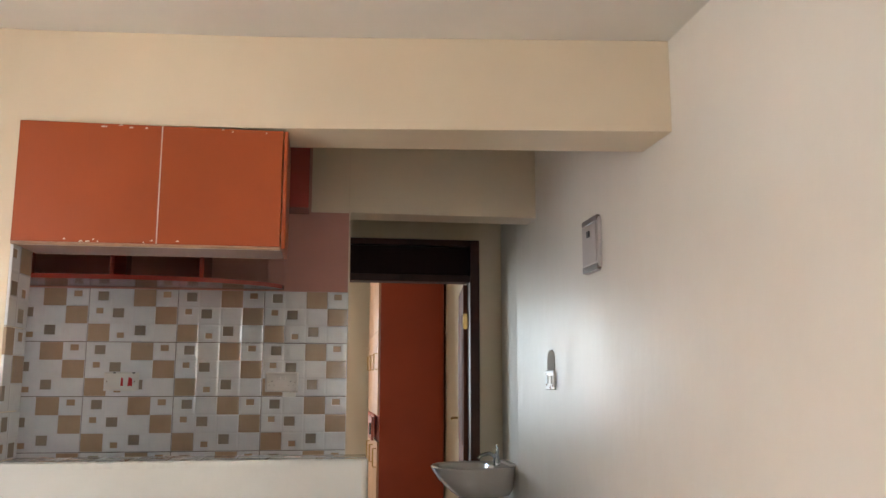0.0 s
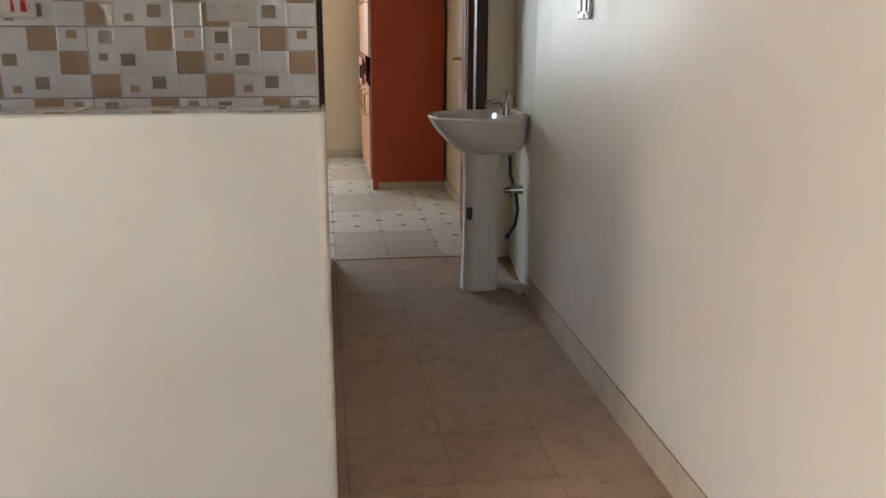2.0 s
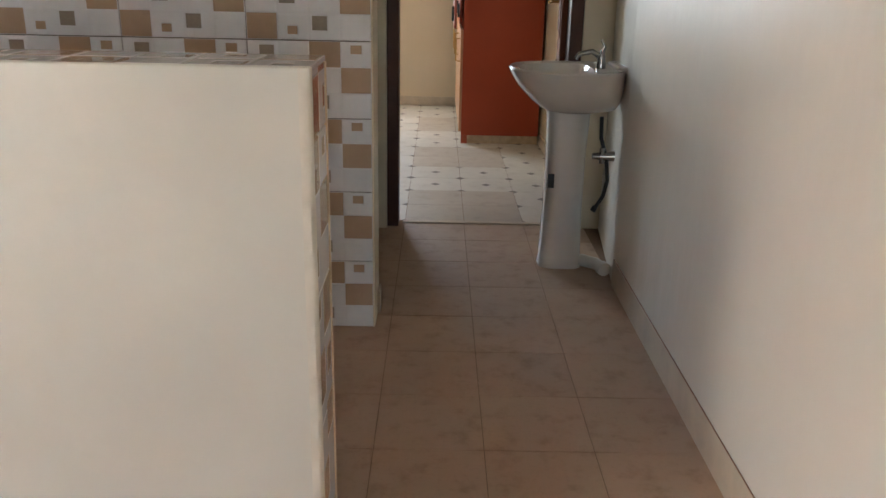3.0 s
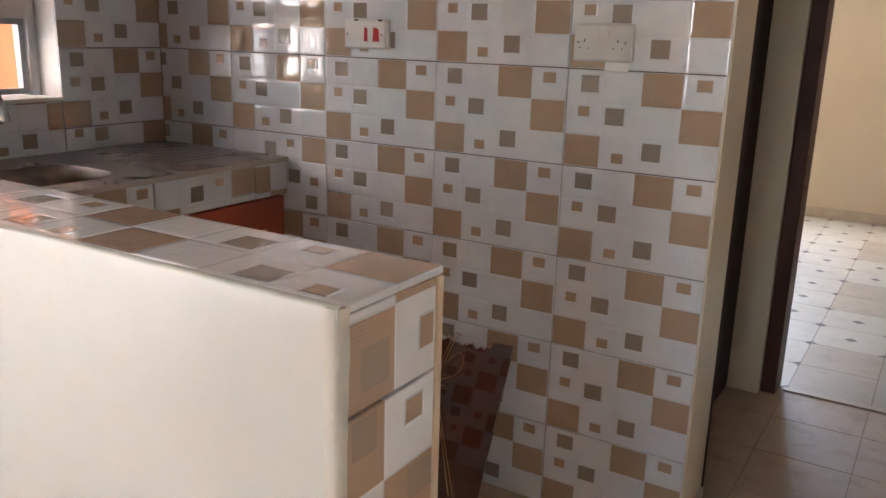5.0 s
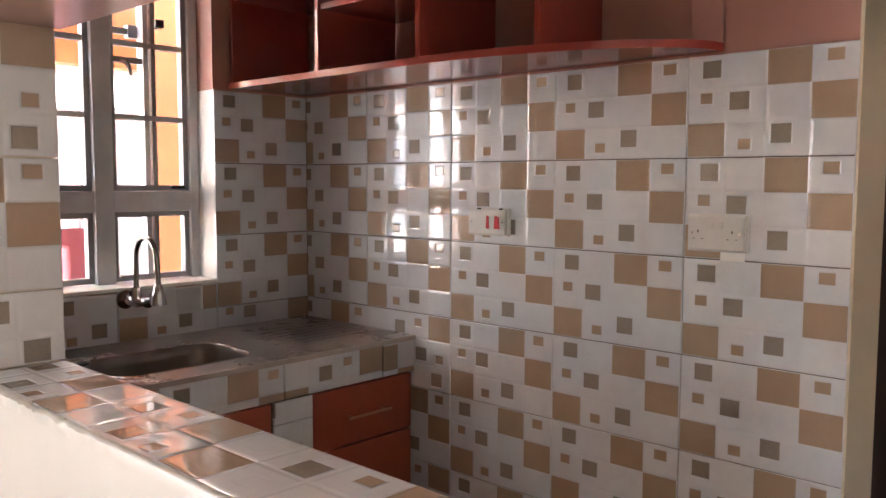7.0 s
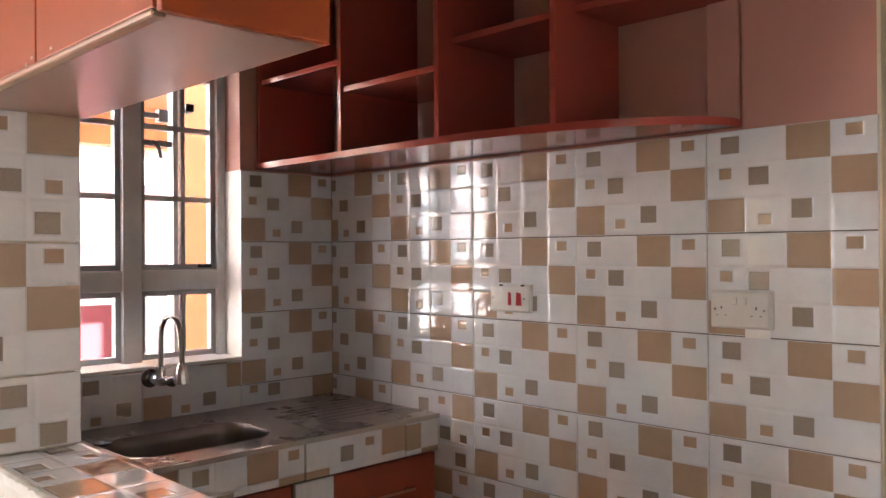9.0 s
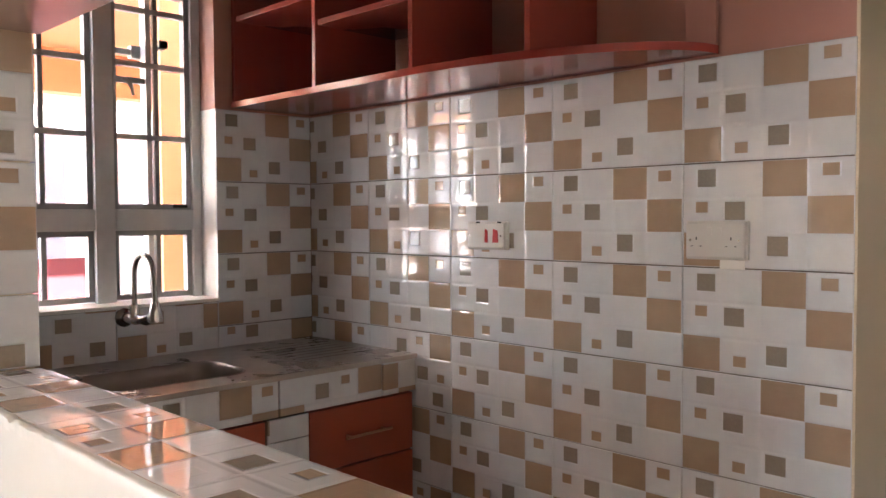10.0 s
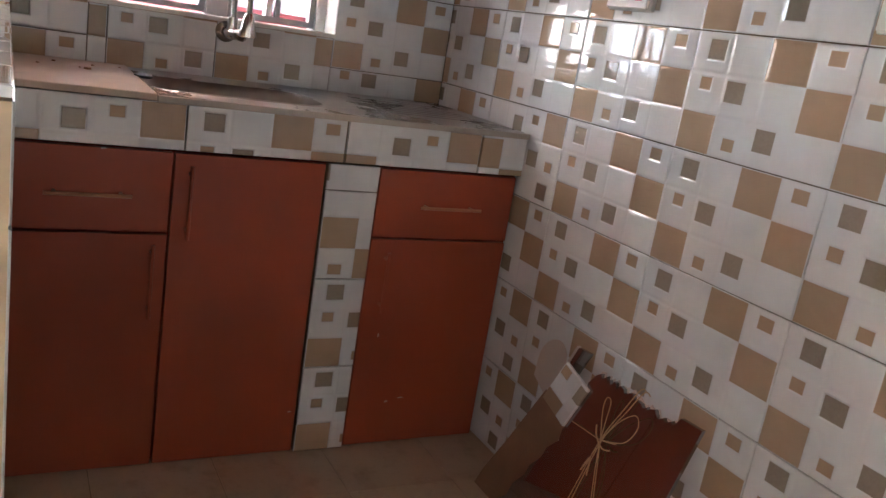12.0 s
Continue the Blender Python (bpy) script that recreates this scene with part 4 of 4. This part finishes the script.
hose = thing("supply_hose", 0.90, 4.6, 0.3, "black rubber supply hose hanging behind the pedestal", "hose")
bm = bmesh.new()
tube(bm, [(-0.01, 0, 0.36), (-0.005, 0, 0.27), (0.02, -0.01, 0.19), (0.03, -0.02, 0.1), (0.018, -0.02, 0.03), (-0.01, -0.01, -0.025)], 0.0085, 8)
part("hose", bm, mat_black, hose, smooth=True)
bm = bmesh.new()
tube(bm, [(-0.018, -0.008, -0.04), (-0.01, -0.01, -0.02)], 0.012, 8)
part("nut", bm, mat_black, hose, smooth=True)
valve = thing("angle_valve", XR, 4.58, 0.5, "chrome angle valve on the wall under the basin", "valve")
bm = bmesh.new()
tube(bm, [(0.0, 0, 0), (-0.06, 0, 0)], [0.022, 0.012], 12)
tube(bm, [(-0.05, 0, -0.03), (-0.05, 0, 0.035)], 0.011, 12)
part("body", bm, mat_chrome, valve, smooth=True)
bm = bmesh.new()
tube(bm, [(-0.06, 0, 0), (-0.09, 0, 0)], [0.016, 0.012], 10)
part("knob", bm, mat_dark_chrome, valve, smooth=True)

# ---- doors ----
door = thing("door_1", -0.025, YD, 0, "dark varnished wooden door frame with a transom, its door standing open", "door", kind="structure")
part("jamb", boxes((0.0, 0.055, -0.05, 0.09, 0.0, 2.23), bevel=0.004), mat_wood, door)
part("jamb", boxes((0.845, 0.905, -0.05, 0.09, 0.0, 2.23), bevel=0.004), mat_wood, door)
part("head", boxes((0.055, 0.845, -0.05, 0.09, 2.19, 2.23), bevel=0.004), mat_wood, door)
part("transom_rail", boxes((0.055, 0.845, -0.045, 0.085, 1.955, 2.0), bevel=0.004), mat_wood, door)
part("transom_panel", boxes((0.055, 0.845, 0.01, 0.03, 2.0, 2.19)), mat_dark, door, "black panel over the door")
leaf = thing("door_leaf", 0.83, YD + 0.06, 0.008, "reddish varnished panelled bedroom door standing open", "door", rz=-7)
part("leaf", boxes((-0.038, 0.0, 0.0, 0.72, 0.0, 1.94), bevel=0.003), mat_door, leaf)
for z0, z1 in ((0.15, 0.75), (0.9, 1.75)):
    for ya, yb in ((0.09, 0.33), (0.39, 0.63)):
        part("panel", boxes((-0.044, -0.036, ya, yb, z0, z1), bevel=0.005), mat_door, leaf)
lev = part("lever_plate", boxes((-0.046, -0.037, 0.645, 0.685, 0.95, 1.12), bevel=0.002), mat_brass, leaf, "brass lever plate")
bm = bmesh.new()
tube(bm, [(-0.044, 0.665, 1.05), (-0.09, 0.665, 1.05), (-0.094, 0.65, 1.05), (-0.094, 0.56, 1.05)], 0.009, 8)
part("lever", bm, mat_brass, lev, smooth=True)
for z in (0.25, 1.7):
    part("hinge", boxes((-0.04, 0.004, -0.012, 0.004, z - 0.05, z + 0.05), bevel=0.002), mat_brass, leaf, "brass hinge")
door2 = thing("door_2", -0.2, 4.155, 0, "dark brown wooden door, closed, in a shallow recess", "door", kind="structure")
part("jamb", boxes((0.03, 0.2, -0.003, 0.05, 0.0, 2.09), bevel=0.003), mat_dark, door2)
part("leaf", boxes((0.001, 0.056, 0.05, 0.96, 0.008, 2.09), bevel=0.003), mat_dark, door2)

# ---- bedroom wardrobe ----
wd = thing("wardrobe", 0.387, 7.2, 0, "tall red-brown laminate wardrobe on a pale plinth, one drawer ajar", "wardrobe")
part("body", boxes((0.02, 0.56, 0.02, 1.5, 0.06, 2.36), bevel=0.003), mat_wardrobe, wd)
part("end_panel", boxes((0.0, 0.562, 0.0, 0.02, 0.06, 2.36), bevel=0.002), mat_wardrobe, wd)
part("foot", boxes((0.0, 0.045, -0.001, 0.03, 0.0, 0.06), bevel=0.002), mat_red, wd)
part("plinth", boxes((0.046, 0.56, 0.004, 0.02, 0.0, 0.058)), mat_edge_strip, wd, "pale plinth strip")
for k in range(3):
    y0_, y1_ = 0.03 + k * 0.48, 0.5 + k * 0.48
    d = part("door", boxes((-0.018, 0.0, y0_, y1_, 1.02, 1.75), bevel=0.003), mat_peach, wd, "pale orange laminate door")
    part("top_door", boxes((-0.018, 0.0, y0_, y1_, 1.755, 2.35), bevel=0.003), mat_peach, wd)
    low = part("lower_door", boxes((-0.018, 0.0, y0_, y1_, 0.08, 0.8), bevel=0.003), mat_peach, wd)
    out = -0.05 if k == 0 else 0.0
    dr = part("drawer", boxes((-0.018 + out, out, y0_, y1_, 0.81, 1.01), bevel=0.003), mat_red, wd, "red-brown drawer front")
    for ob, z0_, z1_ in ((d, 1.42, 1.56), (low, 0.58, 0.74)):
        bm = bmesh.new()
        tube(bm, [(-0.02, y0_ + 0.06, z0_), (-0.05, y0_ + 0.06, z0_ + 0.004), (-0.05, y0_ + 0.06, z1_ - 0.004), (-0.02, y0_ + 0.06, z1_)], 0.006, 8)
        part("handle", bm, mat_brass, ob, "slim brass handle", smooth=True)
    part("pull", boxes((-0.035 + out, -0.019 + out, y0_ + 0.02, y0_ + 0.05, 0.86, 0.96), bevel=0.003), mat_black, dr, "black drawer pull")

# ---- leaning boards and offcuts in the kitchen ----
stack = thing("board_bundle", -0.81, 3.885, 0, "torn red-brown boards tied with twine, leaning on the tiled wall", "boards")
random.seed(11)
LEAN = 0.24


def board_shape(pts, c0, c1, mat, name, label=""):
    bm = bmesh.new()
    prism(bm, pts, c0, c1, lambda a, b, c: (a, c + LEAN * (b - 0.46), b))
    return part(name, bm, mat, stack, label)


jag = []
x = 0.24
while x > -0.012:
    jag.append((x, 0.452 + random.uniform(-0.008, 0.006)))
    x -= random.uniform(0.004, 0.011)
tear = [(-0.02, 0.447), (-0.036, 0.42), (-0.034, 0.37), (-0.044, 0.315), (-0.056, 0.29), (-0.052, 0.262), (-0.08, 0.23), (-0.086, 0.2), (-0.112, 0.165), (-0.118, 0.135), (-0.145, 0.095), (-0.15, 0.06), (-0.19, 0.02)]
board_shape([(-0.2, 0.0), (0.27, 0.0), (0.312, 0.476), (0.252, 0.473)] + jag + tear, 0.012, 0.022, mat_hardboard, "front_board")
board_shape([(-0.12, 0.0), (0.2, 0.0), (0.24, 0.46)] + [(a, b + random.uniform(-0.004, 0.007)) for a, b in jag] + [(-0.02, 0.455), (-0.1, 0.1)], 0.024, 0.028, mat_fluff, "torn_lining", "pale torn paper lining")
board_shape([(-0.31, 0.0), (-0.1, 0.0), (-0.02, 0.32), (-0.06, 0.35), (-0.13, 0.345), (-0.186, 0.33), (-0.25, 0.16), (-0.297, 0.05)], 0.032, 0.04, mat_card, "back_board", "brown cardboard sheet")
board_shape([(-0.18, 0.31), (-0.14, 0.31), (-0.094, 0.466), (-0.143, 0.462)], 0.042, 0.05, mat_hardboard, "offcut", "maroon offcut")
board_shape([(-0.187, 0.31), (-0.1815, 0.31), (-0.1445, 0.462), (-0.15, 0.464)], 0.04, 0.051, mat_fluff, "offcut_edge", "white raw edge of the offcut")
board_shape([(-0.265, 0.335)] + arc(-0.222, 0.392, 0.054, 200, 20, 9, 0.056) + [(-0.176, 0.36), (-0.2, 0.31)], 0.0445, 0.048, mat_fluff, "paper_scrap", "pale scrap of card")


def strand(pts, rad=0.0013):
    """A limp string through the points."""
    p = [Vector(q) for q in pts]
    p = [p[0]] + p + [p[-1]]
    out = []
    for a, b, c, d in zip(p, p[1:], p[2:], p[3:]):
        for k in range(6):
            u = k / 6
            out.append(0.5 * (2 * b + (c - a) * u + (2 * a - 5 * b + 4 * c - d) * u * u + (3 * b - a - 3 * c + d) * u ** 3))
    bm = bmesh.new()
    tube(bm, out + [p[-2]], rad, 6)
    part("twine", bm, mat_twine, stack, "straw-coloured twine", smooth=True)


def on(a, b, off=0.006):
    return (a, 0.012 + LEAN * (b - 0.46) - off, b)


K = on(0.08, 0.335, 0.01)
strand([on(0.03, 0.0), on(0.055, 0.17), K, on(0.105, 0.42), on(0.125, 0.478, 0.002), (0.128, 0.03, 0.47)])
strand([on(0.045, 0.0), on(0.066, 0.18), on(0.086, 0.335, 0.012), on(0.115, 0.42), on(0.137, 0.476, 0.002), (0.14, 0.03, 0.468)])
strand([on(0.2, 0.02), on(0.14, 0.18), on(0.11, 0.27, 0.012), K])
strand([on(0.185, 0.02), on(0.128, 0.19), on(0.1, 0.28, 0.012), K])
strand([K, on(0.12, 0.4, 0.02), on(0.16, 0.435, 0.024), on(0.175, 0.41, 0.02), on(0.15, 0.365, 0.016), K])
strand([K, on(0.06, 0.4, 0.02), on(0.062, 0.43, 0.024), on(0.074, 0.425, 0.02), on(0.078, 0.38, 0.016), K])
strand([on(-0.03, 0.325), on(0.02, 0.328), K, on(0.13, 0.35, 0.012)])
strand([on(0.055, 0.36, 0.014), on(0.07, 0.34, 0.016), on(0.1, 0.325, 0.016), on(0.12, 0.33, 0.012)], 0.002)
strand([on(0.06, 0.25, 0.01), on(0.076, 0.29, 0.014), on(0.085, 0.25, 0.012)], 0.002)
cut = tile(stack, (0, 0, 0), (1, 0, 0), (0, 0, 1), mat_tile, u0=0.03, u1=0.135, v0=0.045, v1=0.165, name="tile_offcut")
cut.matrix_basis = pose(-0.15, -0.036, 0.33, -13, 17, 0)

# ---- outside: neighbouring block seen through the kitchen window ----
nb = thing("apartment_block", -6.2, 4.5, -3.2, "neighbouring block with orange slabs and pale walls in full daylight", "building")


def npart(name, rows, mat, label=""):
    return part(name, boxes(*[(a + 6.2, b + 6.2, c - 4.5, d - 4.5, e + 3.2, f + 3.2) for a, b, c, d, e, f in rows]), mat, nb, label)


npart("wall", [(-6.6, -6.2, -6, 14, -3.2, 9)], mat_facade_beige, "beige rendered wall")
for fl in range(-1, 3):
    npart("slab", [(-6.2, -6.0, -6, 14, fl * 2.7 - 0.25, fl * 2.7)], mat_facade_orange, "orange balcony slab")
    for k in range(7):
        y = -3.4 + k * 2.3
        w = npart("window", [(-6.2, -6.14, y, y + 1.1, fl * 2.7 + 0.9, fl * 2.7 + 2.1)], mat_far_glass, "grey window")
        npart("door", [(-6.2, -6.15, y + 1.4, y + 2.1, fl * 2.7 + 0.01, fl * 2.7 + 2.05)], mat_grey_cover, "grey door")
for k in range(7):
    npart("column", [(-6.2, -6.05, -3.6 + k * 2.3, -3.35 + k * 2.3, -3.2, 8)], mat_facade_white, "pale column")
npart("parapet", [(-5.15, -5.08, 2.3, 4.46, -3.1, 1.11)], mat_facade_red, "red parapet")
own = thing("balcony_wing", -3.4, 4.42, -3.2, "orange painted wing of the same building beside the window", "building")
part("wall", boxes((0.06, 0.1, -0.40, 1.6, 0, 9)), mat_facade_orange, own, "orange wall")
part("slab", boxes((-1.9, 0.0, -1.6, 1.6, 5.75, 5.95)), mat_facade_orange, own, "orange slab overhead")
part("slab_edge", boxes((-2.05, -1.9, -1.6, 1.6, 5.45, 5.95)), mat_facade_orange, own, "orange edge beam")
arm = part("stay_arm", boxes((-0.05, -0.03, 3.242, 3.4, 1.925, 1.945), (-0.056, -0.026, 3.33, 3.385, 1.915, 1.958), (-0.046, -0.034, 3.4, 3.45, 1.955, 1.968), bevel=0.003), mat_steel_frame, window, "grey steel casement stay")
part("stay_tip", boxes((-0.055, -0.025, 3.43, 3.462, 1.962, 1.99), bevel=0.003), mat_black, arm, "black plastic tip")
bm = boxes((-0.016, 0.004, 3.242, 3.365, 1.826, 1.846), bevel=0.003)
tube(bm, [(-0.006, 3.285, 1.836), (0.006, 3.3, 1.834), (0.012, 3.312, 1.815), (0.014, 3.318, 1.785)], [0.009, 0.009, 0.008, 0.006], 8)
part("casement_fastener", bm, mat_steel_frame, window, "dark steel fastener with a hooked handle")
bm = boxes((-0.03, 0.012, WY1 - 0.19, WY1 - 0.172, WZ0 + 0.022, WT0 - 0.018), (-0.03, 0.012, WY1 - 0.19, WY1 - 0.172, WT1 + 0.018, WZ1 - 0.053))
part("stile", bm, mat_frame, window, "pale casement stile standing ajar")

# ---- floor tiles ----
FT = 0.30
FLOOR_MESH = {}


def floor_tile(x, y, mat, w=FT, h=FT):
    key = (mat.name, round(w, 3), round(h, 3))
    if key not in FLOOR_MESH:
        bm = bmesh.new()
        lay = bm.loops.layers.uv.new("UVMap")
        g = 0.0013
        rings = [[bm.verts.new(p) for p in ((e, e, z), (w - e, e, z), (w - e, h - e, z), (e, h - e, z))] for e, z in ((g, -0.008), (g, 0.0))]
        for a, b in zip(rings, rings[1:]):
            for i in range(4):
                bm.faces.new((a[i], a[(i + 1) % 4], b[(i + 1) % 4], b[i]))
        bm.faces.new(rings[-1])
        for f in bm.faces:
            for l in f.loops:
                l[lay].uv = (l.vert.co.x, l.vert.co.y)
        me = bpy.data.meshes.new("floor_tile")
        bm.to_mesh(me)
        bm.free()
        me.materials.append(mat)
        FLOOR_MESH[key] = me
    ob = new("floor_tile", FLOOR_MESH[key])
    ob.location = (x, y, 0)
    ob.parent = floor
    return ob


random.seed(2)
for i in range(-14, 3):
    for j in range(-21, 9):
        x, y = 0.058 + FT * i, 2.85 + FT * j
        if y > 5.1 or y < 0.4 or (y > 2.5 and x < -1.8):
            continue
        if y > 3.95 and x < -0.4:
            continue
        t_ = floor_tile(x, y, mat_floor)
        t_.location.z = random.uniform(-0.0006, 0.0)
bm = bmesh.new()
for i in range(-7, 3):                    # the living room's floor behind, joined
    for j in range(-21, -8):
        x, y = 0.058 + FT * i, 2.85 + FT * j
        box(bm, max(x + 0.0013, XL), min(x + FT - 0.0013, XR), max(y + 0.0013, YL), y + FT - 0.0013, -0.008, -0.0002)
rest = part("floor_tiles", bm, mat_floor, floor, "worn beige floor tiles")
rest["kind"] = "stuff"
setting(part("threshold", boxes((0.05, 0.885, 5.21, 5.245, -0.008, 0.006), bevel=0.002), mat_skirt), "pale worn threshold strip", "threshold")
for i in range(-5, 3):
    for j in range(0, 13):
        x, y = 0.06 + FT * i, 5.25 + FT * j
        plain = (j // 2) % 2 == 0 and 0 <= i < 2
        floor_tile(x, y, mat_floor_plain if plain else mat_floor_dots)
